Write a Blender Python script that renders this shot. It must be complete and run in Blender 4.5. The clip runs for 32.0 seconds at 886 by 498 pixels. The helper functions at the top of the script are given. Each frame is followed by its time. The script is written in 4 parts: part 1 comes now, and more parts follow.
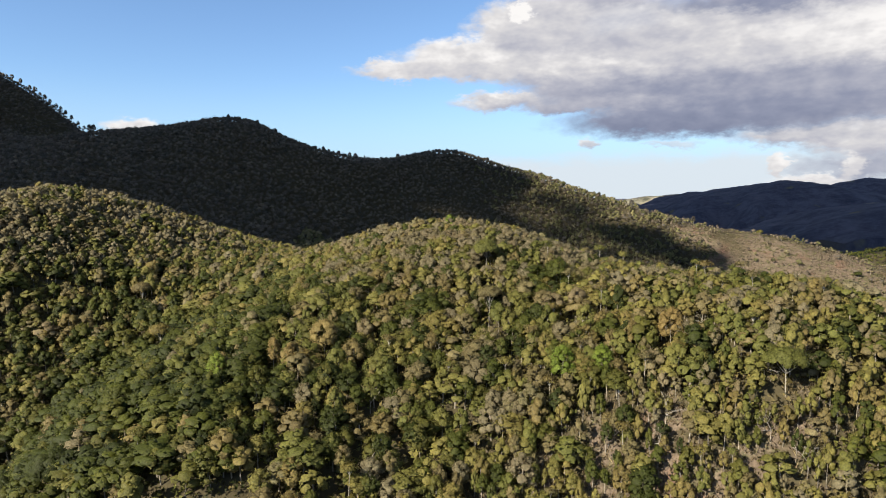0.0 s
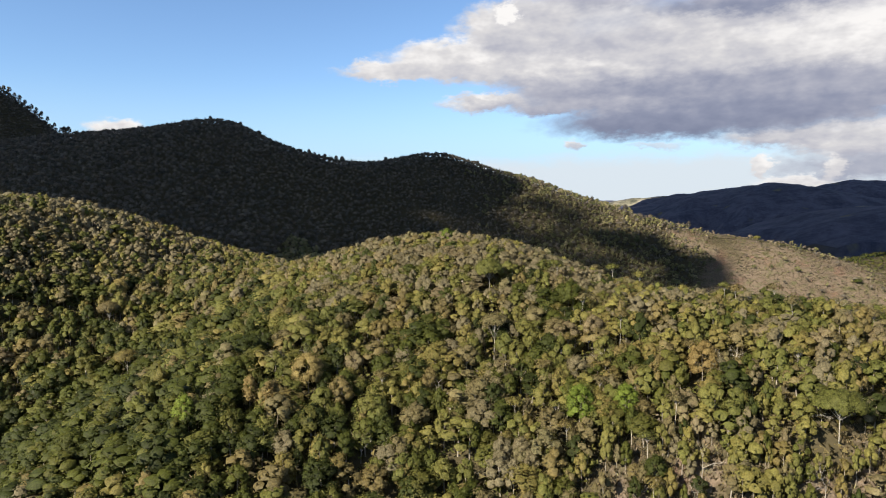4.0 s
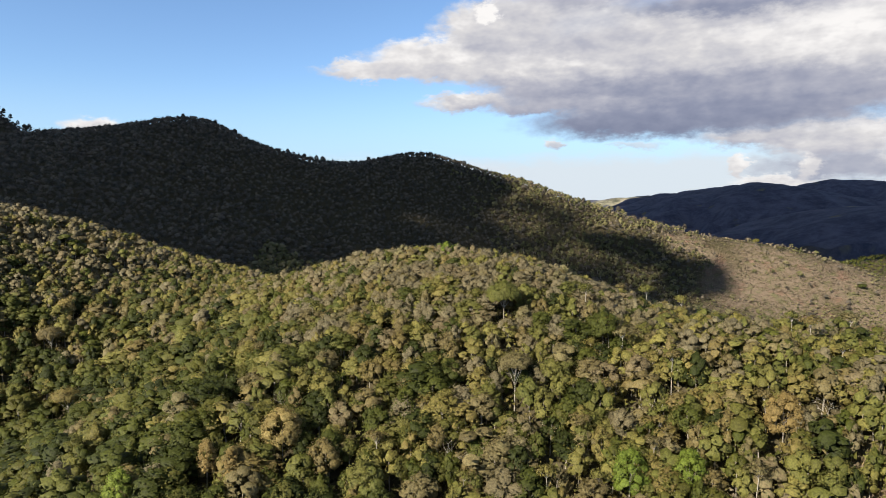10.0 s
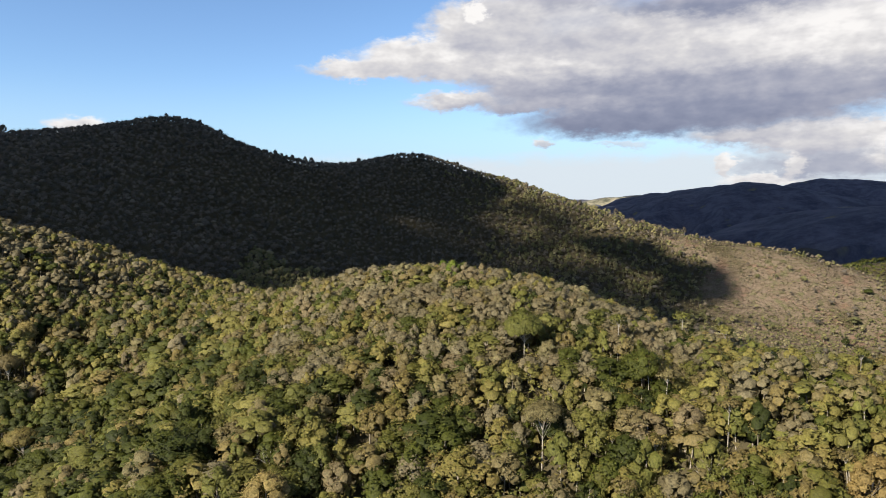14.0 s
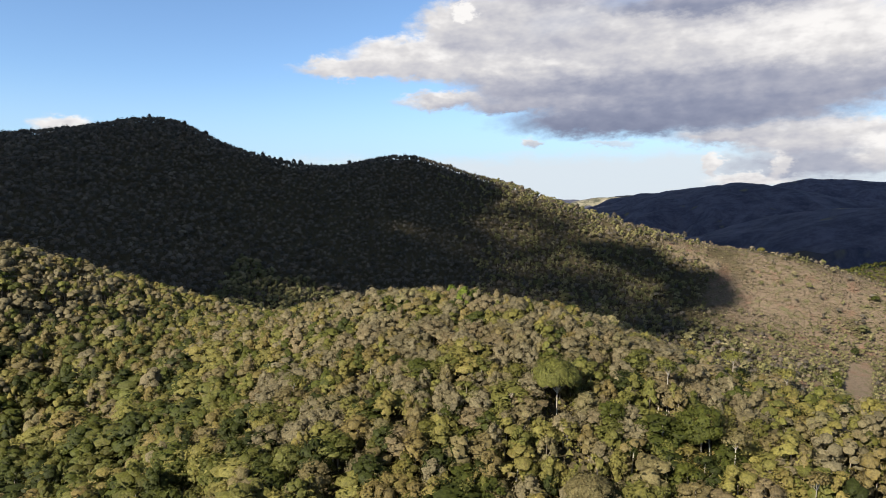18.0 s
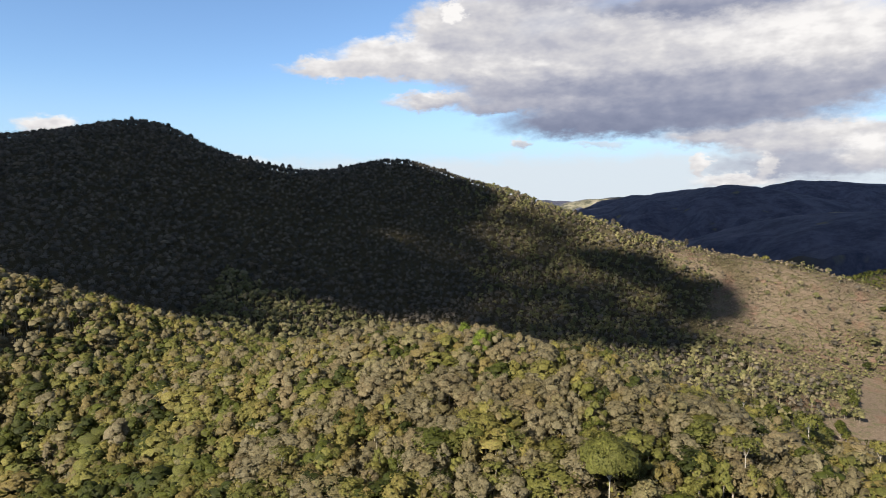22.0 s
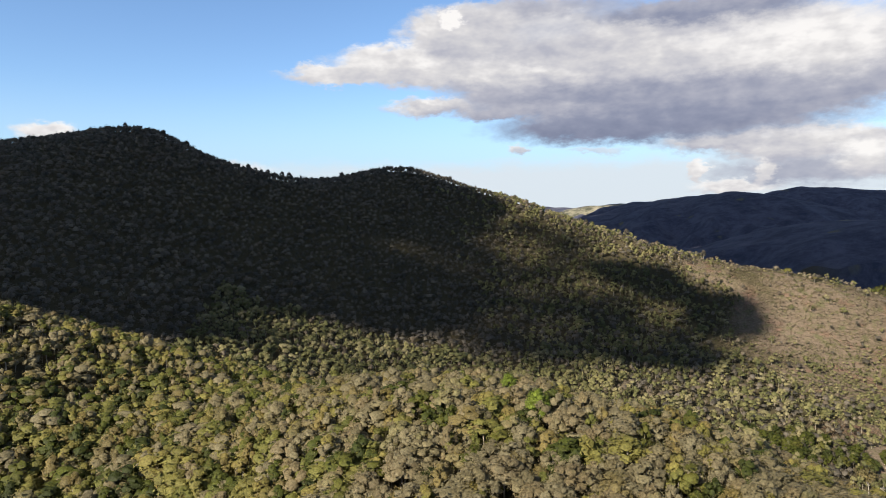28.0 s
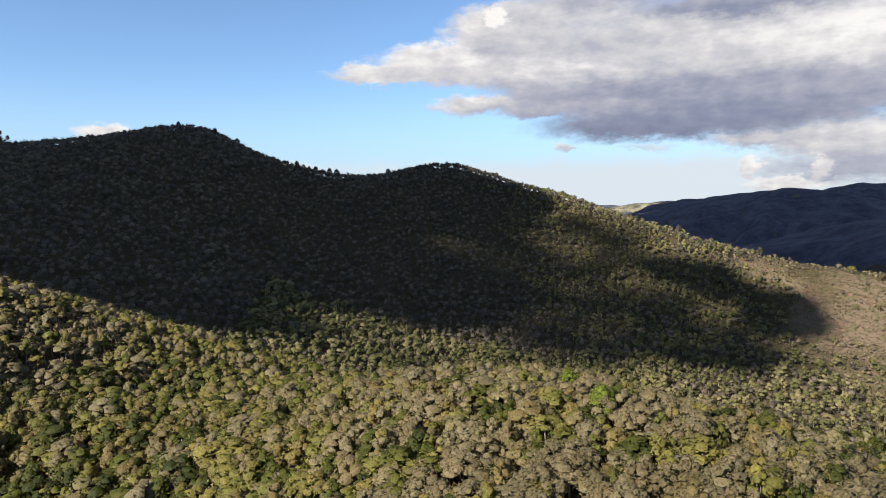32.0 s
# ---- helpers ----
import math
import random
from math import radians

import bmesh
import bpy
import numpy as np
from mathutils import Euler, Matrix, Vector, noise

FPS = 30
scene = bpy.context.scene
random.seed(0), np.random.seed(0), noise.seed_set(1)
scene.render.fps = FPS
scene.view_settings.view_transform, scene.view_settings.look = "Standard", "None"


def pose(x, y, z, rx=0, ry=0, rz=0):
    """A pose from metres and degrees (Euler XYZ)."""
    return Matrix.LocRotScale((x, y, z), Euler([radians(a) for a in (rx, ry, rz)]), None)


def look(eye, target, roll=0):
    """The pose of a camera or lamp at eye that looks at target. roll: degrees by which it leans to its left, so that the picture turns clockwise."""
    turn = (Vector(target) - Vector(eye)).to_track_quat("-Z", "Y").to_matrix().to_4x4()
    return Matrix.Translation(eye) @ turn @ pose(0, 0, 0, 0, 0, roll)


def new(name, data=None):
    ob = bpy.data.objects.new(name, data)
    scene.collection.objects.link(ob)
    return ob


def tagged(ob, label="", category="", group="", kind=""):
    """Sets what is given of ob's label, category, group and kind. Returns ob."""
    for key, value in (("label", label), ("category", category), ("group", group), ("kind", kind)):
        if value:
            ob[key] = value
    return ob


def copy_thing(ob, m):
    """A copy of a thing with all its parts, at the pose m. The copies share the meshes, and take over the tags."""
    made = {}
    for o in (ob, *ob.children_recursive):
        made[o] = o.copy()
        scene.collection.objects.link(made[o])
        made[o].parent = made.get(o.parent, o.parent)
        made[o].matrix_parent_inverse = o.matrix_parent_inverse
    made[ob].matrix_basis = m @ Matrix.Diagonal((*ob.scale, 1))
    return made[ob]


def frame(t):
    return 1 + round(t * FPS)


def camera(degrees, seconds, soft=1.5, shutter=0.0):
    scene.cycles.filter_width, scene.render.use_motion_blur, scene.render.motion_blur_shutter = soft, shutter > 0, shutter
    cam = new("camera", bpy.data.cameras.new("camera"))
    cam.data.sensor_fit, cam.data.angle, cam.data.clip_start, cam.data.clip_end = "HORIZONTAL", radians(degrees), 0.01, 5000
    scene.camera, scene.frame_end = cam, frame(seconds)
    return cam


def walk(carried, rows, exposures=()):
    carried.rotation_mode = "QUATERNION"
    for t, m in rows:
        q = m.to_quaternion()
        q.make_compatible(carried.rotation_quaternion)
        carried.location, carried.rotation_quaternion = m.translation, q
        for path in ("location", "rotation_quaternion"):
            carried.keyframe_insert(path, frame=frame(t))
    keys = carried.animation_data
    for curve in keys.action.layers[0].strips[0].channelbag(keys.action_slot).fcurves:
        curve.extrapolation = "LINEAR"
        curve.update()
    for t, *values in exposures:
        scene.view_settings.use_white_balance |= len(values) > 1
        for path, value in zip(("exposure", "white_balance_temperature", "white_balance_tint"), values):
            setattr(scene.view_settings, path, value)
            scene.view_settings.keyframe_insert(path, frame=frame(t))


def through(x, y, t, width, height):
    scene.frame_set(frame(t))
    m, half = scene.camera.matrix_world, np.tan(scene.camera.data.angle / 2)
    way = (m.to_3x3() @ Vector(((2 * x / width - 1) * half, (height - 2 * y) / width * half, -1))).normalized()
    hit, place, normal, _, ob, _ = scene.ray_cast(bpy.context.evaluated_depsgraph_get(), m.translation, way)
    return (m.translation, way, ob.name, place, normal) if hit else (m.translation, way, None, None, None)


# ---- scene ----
# Drone flight over a forested spur towards a cloud-shaded ridge. Metres, z up; z = 0 is the height of take-off of the shot.
cam = camera(68.0, 32.0, 1.0)
# seconds, eye, yaw to the left, pitch up, lean
PATH = [
    (0, 1.29, 0.85, 0.89, 0.16, -3.91, -0.51),
    (1, 0.47, 6.67, 2.26, -0.09, -3.85, -0.52),
    (2, -0.39, 12.51, 3.58, -0.39, -3.84, -0.52),
    (3, -1.28, 18.41, 4.75, -0.70, -3.82, -0.53),
    (6, -4.08, 36.97, 6.17, -1.55, -3.83, -0.56),
    (7, -4.83, 42.99, 6.64, -1.81, -3.85, -0.58),
    (8, -5.65, 49.03, 7.18, -2.07, -3.84, -0.60),
    (9, -6.60, 55.11, 7.88, -2.36, -3.84, -0.62),
    (10, -7.55, 61.15, 8.78, -2.64, -3.89, -0.64),
    (11, -8.44, 67.15, 9.80, -2.89, -3.94, -0.67),
    (12, -9.28, 73.11, 10.87, -3.10, -3.95, -0.69),
    (13, -10.18, 79.05, 12.01, -3.32, -3.96, -0.72),
    (14, -11.19, 84.98, 13.18, -3.60, -3.98, -0.74),
    (17, -14.05, 102.68, 16.79, -4.30, -4.03, -0.80),
    (18, -14.97, 108.69, 18.22, -4.55, -4.04, -0.80),
    (19, -15.87, 114.81, 19.75, -4.78, -4.05, -0.80),
    (20, -16.76, 121.07, 21.30, -5.06, -4.02, -0.80),
    (21, -17.56, 127.41, 22.89, -5.26, -4.01, -0.80),
    (22, -18.33, 133.75, 24.46, -5.48, -4.01, -0.80),
    (23, -19.14, 140.01, 25.97, -5.69, -3.99, -0.80),
    (24, -20.01, 146.12, 27.29, -5.91, -3.98, -0.80),
    (25, -20.93, 151.91, 28.29, -6.11, -3.95, -0.80),
    (28, -23.65, 163.65, 28.42, -5.63, -3.49, -0.84),
    (29, -24.17, 165.36, 28.15, -4.62, -3.62, -0.87),
    (30, -24.68, 166.58, 27.74, -3.57, -3.68, -0.89),
    (31, -25.23, 167.45, 27.15, -2.61, -3.57, -0.92),
    (32, -25.82, 168.11, 26.44, -1.78, -3.59, -0.94),
]

def heading(yaw, pitch, lean):
    y, p = radians(yaw), radians(pitch)
    return Vector((-math.sin(y) * math.cos(p), math.cos(y) * math.cos(p), math.sin(p)))


walk(cam, [(t, look((x, y, z), Vector((x, y, z)) + heading(yaw, pitch, lean), lean)) for t, x, y, z, yaw, pitch, lean in PATH])

# ---------------------------------------------------------------- light
SUN_FROM = Vector((-0.67, -0.53, 0.55)).normalized()
sun = new("sun", bpy.data.lights.new("sun", "SUN"))
sun.data.energy, sun.data.angle, sun.data.color = 5.5, radians(0.53), (1.0, 0.895, 0.745)
sun.matrix_world = look(SUN_FROM * 100, (0, 0, 0))
scene.view_settings.exposure = 1.30


def node(tree, kind, at=None, **values):
    n = tree.nodes.new(kind)
    for key, value in values.items():
        if key in n.inputs:
            n.inputs[key].default_value = value
    return n


def math_node(tree, op, a, b=None, clamp=False):
    n = tree.nodes.new("ShaderNodeMath")
    n.operation, n.use_clamp = op, clamp
    for i, v in enumerate((a, b)):
        if v is None:
            continue
        if isinstance(v, (int, float)):
            n.inputs[i].default_value = v
        else:
            tree.links.new(v, n.inputs[i])
    return n.outputs[0]


def span(tree, value, lo, hi, a=0.0, b=1.0, smooth=True):
    n = tree.nodes.new("ShaderNodeMapRange")
    n.interpolation_type = "SMOOTHSTEP" if smooth else "LINEAR"
    tree.links.new(value, n.inputs[0])
    for i, v in enumerate((lo, hi, a, b)):
        if isinstance(v, (int, float)):
            n.inputs[i + 1].default_value = v
        else:
            tree.links.new(v, n.inputs[i + 1])
    return n.outputs[0]


def ramp(tree, value, stops, smooth="LINEAR"):
    n = tree.nodes.new("ShaderNodeValToRGB")
    n.color_ramp.interpolation = smooth
    els = n.color_ramp.elements
    while len(els) < len(stops):
        els.new(0.5)
    for e, (pos, colour) in zip(els, stops):
        e.position = pos
        e.color = (*colour, 1) if isinstance(colour, tuple) else (colour, colour, colour, 1)
    tree.links.new(value, n.inputs[0])
    return n.outputs[0]


def mix(tree, fac, a, b):
    n = tree.nodes.new("ShaderNodeMix")
    n.data_type = "RGBA"
    for sock, v in ((n.inputs[0], fac), (n.inputs[6], a), (n.inputs[7], b)):
        if isinstance(v, (int, float)):
            sock.default_value = v
        elif isinstance(v, tuple):
            sock.default_value = (*v, 1)
        else:
            tree.links.new(v, sock)
    return n.outputs[2]


def noise_node(tree, vector, scale, detail=4.0, rough=0.5, distort=0.0):
    n = node(tree, "ShaderNodeTexNoise", Scale=scale, Detail=detail, Roughness=rough, Distortion=distort)
    if vector is not None:
        tree.links.new(vector, n.inputs["Vector"])
    return n.outputs[0]


# billows of the cloud bank: bearing, height, half width, half height in degrees, tone above and beneath, softness, thickness
BILLOWS = [
    (-25.0, 6.1, 2.2, 0.75, 0.95, 0.85, 0.40, 1.00),
    (-12.0, 3.4, 3.0, 0.80, 0.92, 0.80, 0.60, 0.80),
    (34.6, 2.6, 7.1, 1.28, 0.55, 0.42, 0.60, 0.90),
    (27.0, 2.8, 0.9, 1.00, 0.98, 0.80, 0.35, 1.00),
    (29.6, 1.5, 3.9, 0.49, 0.95, 0.80, 0.50, 1.00),
    (31.6, 2.7, 1.0, 1.14, 0.95, 0.70, 0.40, 1.00),
    (34.5, 4.7, 7.4, 1.50, 0.97, 0.66, 0.30, 1.00),
    (39.3, 3.2, 3.1, 1.62, 1.00, 0.70, 0.35, 1.00),
    (28.3, 5.0, 5.4, 0.80, 0.92, 0.60, 0.50, 1.00),
    (19.0, 4.7, 2.3, 0.28, 0.80, 0.70, 0.70, 0.60),
    (12.4, 4.8, 1.0, 0.43, 0.85, 0.65, 0.50, 0.90),
    (5.4, 8.7, 4.6, 0.80, 0.92, 0.62, 0.40, 1.00),
    (10.5, 8.1, 4.3, 0.71, 0.75, 0.45, 0.50, 1.00),
    (27.8, 10.4, 17.2, 5.36, 0.72, 0.42, 0.22, 1.00),
    (16.7, 10.7, 12.0, 3.41, 0.80, 0.50, 0.25, 1.00),
    (-2.6, 11.3, 5.5, 0.91, 0.92, 0.78, 0.35, 1.00),
    (3.7, 12.2, 8.0, 1.92, 0.98, 0.72, 0.28, 1.00),
    (7.6, 14.6, 5.3, 2.45, 0.90, 0.70, 0.30, 1.00),
    (11.7, 10.9, 7.2, 1.10, 0.90, 0.60, 0.50, 0.80),
    (19.0, 6.7, 9.0, 1.58, 0.32, 0.10, 0.45, 1.00),
    (24.4, 7.3, 8.3, 1.89, 0.38, 0.16, 0.60, 0.95),
    (16.2, 9.3, 7.0, 0.74, 0.50, 0.32, 0.70, 0.80),
    (22.2, 9.5, 10.2, 0.81, 0.42, 0.34, 0.80, 0.70),
    (31.5, 7.9, 6.7, 1.11, 0.45, 0.30, 0.80, 0.70),
    (13.5, 14.6, 8.0, 2.60, 0.84, 0.66, 0.40, 0.95),
    (10.6, 16.1, 5.3, 1.22, 0.80, 0.70, 0.50, 0.80),
    (6.8, 15.9, 1.3, 0.83, 1.10, 1.05, 0.30, 1.00),
    (20.8, 14.6, 2.7, 0.86, 0.95, 0.80, 0.60, 0.90),
    (30.6, 12.0, 6.0, 1.86, 1.00, 0.85, 0.50, 0.90),
    (36.3, 11.9, 4.7, 2.75, 1.02, 0.85, 0.50, 0.95),
    (24.4, 11.9, 5.2, 1.21, 0.86, 0.72, 0.70, 0.80),
    (26.9, 15.4, 9.6, 1.23, 0.50, 0.30, 0.50, 1.00),
    (16.2, 16.5, 7.0, 0.77, 0.62, 0.50, 0.70, 0.80),
]


def build_sky():
    """Clear blue sky with a broken bank of cumulus to the right of the ridge and a pale band low over the far hills."""
    w = bpy.data.worlds.new("sky")
    scene.world = w
    w.use_nodes = True
    t = w.node_tree
    t.nodes.clear()
    sky = t.nodes.new("ShaderNodeTexSky")
    sky.sky_type, sky.sun_disc = "NISHITA", False
    sky.sun_elevation = math.asin(SUN_FROM.z)
    sky.sun_rotation = math.atan2(SUN_FROM.x, SUN_FROM.y)
    sky.altitude, sky.air_density, sky.dust_density, sky.ozone_density = 900, 1.0, 0.6, 1.5
    co = t.nodes.new("ShaderNodeTexCoord").outputs["Generated"]
    xyz = t.nodes.new("ShaderNodeSeparateXYZ")
    t.links.new(co, xyz.inputs[0])
    x, y, z = xyz.outputs
    az = math_node(t, "MULTIPLY", math_node(t, "ARCTAN2", x, y), 57.2958)
    el = math_node(t, "MULTIPLY", math_node(t, "ARCSINE", z), 57.2958)
    # ragged outlines: bearings and heights are shifted by coarse and fine noise
    flat = t.nodes.new("ShaderNodeCombineXYZ")
    t.links.new(math_node(t, "MULTIPLY", az, 0.1), flat.inputs[0])
    t.links.new(math_node(t, "MULTIPLY", el, 0.2), flat.inputs[1])
    spot = flat.outputs[0]

    def warp(scale, detail, seed, amount):
        at = node(t, "ShaderNodeVectorMath", None)
        at.inputs[1].default_value = (seed, seed * 0.7, 0)
        t.links.new(spot, at.inputs[0])
        return math_node(t, "MULTIPLY", math_node(t, "SUBTRACT", noise_node(t, at.outputs[0], scale, detail, 0.58), 0.5), amount)

    waz = math_node(t, "ADD", az, math_node(t, "ADD", warp(3.0, 5, 3.1, 5.0), warp(14.0, 4, 9.3, 1.2)))
    wel = math_node(t, "ADD", el, math_node(t, "ADD", warp(3.4, 5, 5.7, 2.2), warp(15.0, 4, 1.9, 0.7)))
    fine = warp(4.0, 5, 12.5, 1.0)
    relief = math_node(t, "SUBTRACT", warp(3.0, 3, 20.0, 1.0), warp(3.0, 3, 20.09, 1.0))

    def puff(sky_colour, x0, y0, half_x, half_y, over, beneath, soft, thick):
        """One billow of cloud: lit above, grey beneath, laid over what is behind it."""
        u = math_node(t, "MULTIPLY", math_node(t, "SUBTRACT", waz, x0), 1.0 / half_x)
        v = math_node(t, "MULTIPLY", math_node(t, "SUBTRACT", wel, y0), 1.0 / half_y)
        d = math_node(t, "SQRT", math_node(t, "ADD", math_node(t, "MULTIPLY", u, u), math_node(t, "MULTIPLY", v, v)))
        mask = span(t, d, 1.0 + soft * 0.5, 1.0 - soft, 0.0, thick)
        tone = math_node(t, "ADD", span(t, v, -0.9, 0.8, beneath, over), math_node(t, "ADD", math_node(t, "MULTIPLY", fine, 0.22), math_node(t, "MULTIPLY", relief, 0.5)))
        hue = ramp(t, tone, [(0.0, (0.120, 0.138, 0.205)), (0.3, (0.178, 0.194, 0.262)), (0.6, (0.300, 0.304, 0.350)), (0.85, (0.455, 0.445, 0.45)), (1.0, (0.60, 0.585, 0.575))])
        return mix(t, mask, sky_colour, hue)

    big = noise_node(t, spot, 0.9, 3, 0.5)
    band = math_node(t, "MULTIPLY", span(t, math_node(t, "ADD", el, math_node(t, "MULTIPLY", math_node(t, "SUBTRACT", wel, el), 0.8)), 4.6, 2.9),
                     span(t, az, -25.0, 4.0, 0.25, 0.9))
    over = math_node(t, "MULTIPLY", span(t, math_node(t, "ADD", big, math_node(t, "MULTIPLY", fine, 0.3)), 0.45, 0.6),
                     span(t, el, 20.0, 34.0))
    blue = t.nodes.new("ShaderNodeMix")
    blue.data_type, blue.blend_type = "RGBA", "MULTIPLY"
    blue.inputs[0].default_value = 1.0
    t.links.new(sky.outputs[0], blue.inputs[6])
    blue.inputs[7].default_value = (0.088, 0.102, 0.116, 1)
    haze = mix(t, span(t, el, 11.0, 1.0, 0.0, 0.8), blue.outputs[2], (0.30, 0.42, 0.54))
    out = mix(t, band, haze, (0.45, 0.49, 0.53))
    for billow in BILLOWS:
        out = puff(out, *billow)
    out = mix(t, over, out, (0.36, 0.37, 0.40))
    bg = t.nodes.new("ShaderNodeBackground")
    t.links.new(out, bg.inputs[0])
    bg.inputs[1].default_value = 0.66
    t.links.new(bg.outputs[0], t.nodes.new("ShaderNodeOutputWorld").inputs[0])


build_sky()


# ---------------------------------------------------------------- the lie of the land
# Heights of smooth swells on three lattices: the near spurs, the long ridge behind them, the ranges beyond the valley.
SPURS = [
    [-24.0, -16.4, -10.1, -6.4, -6.0, -10.7, -21.6, -35.9, -49.0, -60.4],
    [-26.5, -15.9, -6.3, 0.1, -0.2, -5.4, -10.6, -17.9, -27.7, -37.0],
    [-26.7, -14.9, -2.6, 8.2, 5.6, -3.6, 0.0, 4.7, -2.7, -13.1],
    [-20.3, -11.4, 1.7, 16.4, 12.5, -0.0, 8.7, 26.4, 23.8, 9.7],
    [-3.1, -4.7, 6.7, 17.9, 15.8, 16.3, 16.4, 16.1, 22.2, 19.1],
    [24.1, 0.4, 5.8, 9.4, 9.6, 20.7, 26.9, 9.2, 2.4, 7.9],
    [44.1, 7.1, 8.3, 9.2, 19.2, 24.7, 13.7, 13.9, 2.0, -3.5],
    [33.9, 11.8, 17.3, 15.6, 14.8, 23.2, 5.3, 2.6, -1.9, -9.2],
    [24.1, 11.2, 5.5, 8.5, 9.2, 7.6, -0.4, -6.1, -9.5, -14.0],
    [13.9, 14.4, 15.3, 11.9, 12.9, 2.2, -7.1, -13.4, -16.8, -19.1],
]
RIDGE = [
    [-26, -8, 9, 25, 34, 30, 13, 2, 1, -3, -13, -26],
    [2, 11, 19, 29, 31, 16, -3, -3, 5, 6, -1, -9],
    [32, 31, 31, 36, 40, 31, 19, 13, 9, 8, 6, 6],
    [63, 53, 43, 40, 46, 48, 45, 31, 14, 6, 7, 13],
    [93, 71, 48, 35, 37, 43, 42, 31, 16, 7, 9, 16],
    [121, 82, 44, 22, 20, 26, 27, 22, 15, 11, 13, 23],
]
RANGES = {
    "nearer dark hill": [(865, 2769, -28), (977, 2891, 3), (1185, 3081, 51), (1207, 2911, 50), (1209, 2747, 68), (1218, 2545, 66), (1233, 2347, 78), (1271, 2270, 65), (1304, 2193, 36), (1328, 2001, -30)],
    "high hill behind it": [(2053, 3666, 55), (2155, 3665, 76), (2233, 3630, 111), (2309, 3581, 127), (2429, 3489, 116), (2753, 3305, 86)],
    "pasture hill": [(893, 3798, -9), (1003, 3666, 18), (1103, 3585, 38), (1254, 3535, 45), (1404, 3532, 49)],
    "distant ridge": [(673, 4800, 34), (1160, 4620, 37), (1354, 4470, 22)],
    "spur": [(887, 1682, -59), (882, 1571, -30), (888, 1451, -7), (888, 1356, 0), (916, 1252, 3), (930, 1114, 1)],
    "low hill": [(458, 776, -76), (488, 793, -68), (513, 801, -62), (548, 814, -57), (626, 832, -53)],
}
CREST = [
    [-74.5, -43.2, -14.4, 9.1, 18.2, -12.1, -28.4, -20.5, 3.2, 20.9, 15.6, 27.7, 31.2, 27.5, 24.6, 25.5, 26.0, 25.2],
]

VALLEY = -110.0


def swells(table, x0, y0, step, x, y):
    out = np.zeros_like(x)
    s2 = 2 * (0.95 * step) ** 2
    for j, row in enumerate(table):
        gy = np.exp(-((y - y0 - j * step) ** 2) / s2)
        for i, h in enumerate(row):
            out += h * gy * np.exp(-((x - x0 - i * step) ** 2) / s2)
    return out


def ripple(x, y, size, seed):
    """Soft wandering relief between about -1 and 1."""
    r = np.random.RandomState(seed)
    out = np.zeros_like(x)
    for k in range(10):
        a, ph = r.uniform(0, 2 * math.pi), r.uniform(0, 2 * math.pi)
        f = 2 * math.pi / (size * r.uniform(0.6, 1.7))
        out += np.sin((x * math.cos(a) + y * math.sin(a)) * f + ph)
    return out / 4.0


def soft_step(v, a, b):
    t = np.clip((v - a) / (b - a), 0, 1)
    return t * t * (3 - 2 * t)


def off_line(line, x, y):
    """Distance on the map from a line of points."""
    best = np.full_like(x, 1e9)
    for (ax, ay, _), (bx, by, _) in zip(line, line[1:]):
        dx, dy = bx - ax, by - ay
        k = np.clip(((x - ax) * dx + (y - ay) * dy) / (dx * dx + dy * dy), 0, 1)
        best = np.minimum(best, np.hypot(x - ax - k * dx, y - ay - k * dy))
    return best


def along_crest(line, x, y, steep, round_off, gullies=1.0):
    """Height of a hill: its crest runs along the line of (x, y, z) and its flanks fall away, rounded at the top."""
    best = np.full_like(x, -400.0)
    for (ax, ay, az), (bx, by, bz) in zip(line, line[1:]):
        dx, dy = bx - ax, by - ay
        k = np.clip(((x - ax) * dx + (y - ay) * dy) / (dx * dx + dy * dy), 0, 1)
        off = np.hypot(x - ax - k * dx, y - ay - k * dy)
        best = np.maximum(best, az + k * (bz - az) - steep * gullies * (np.sqrt(off**2 + round_off**2) - round_off))
    return best


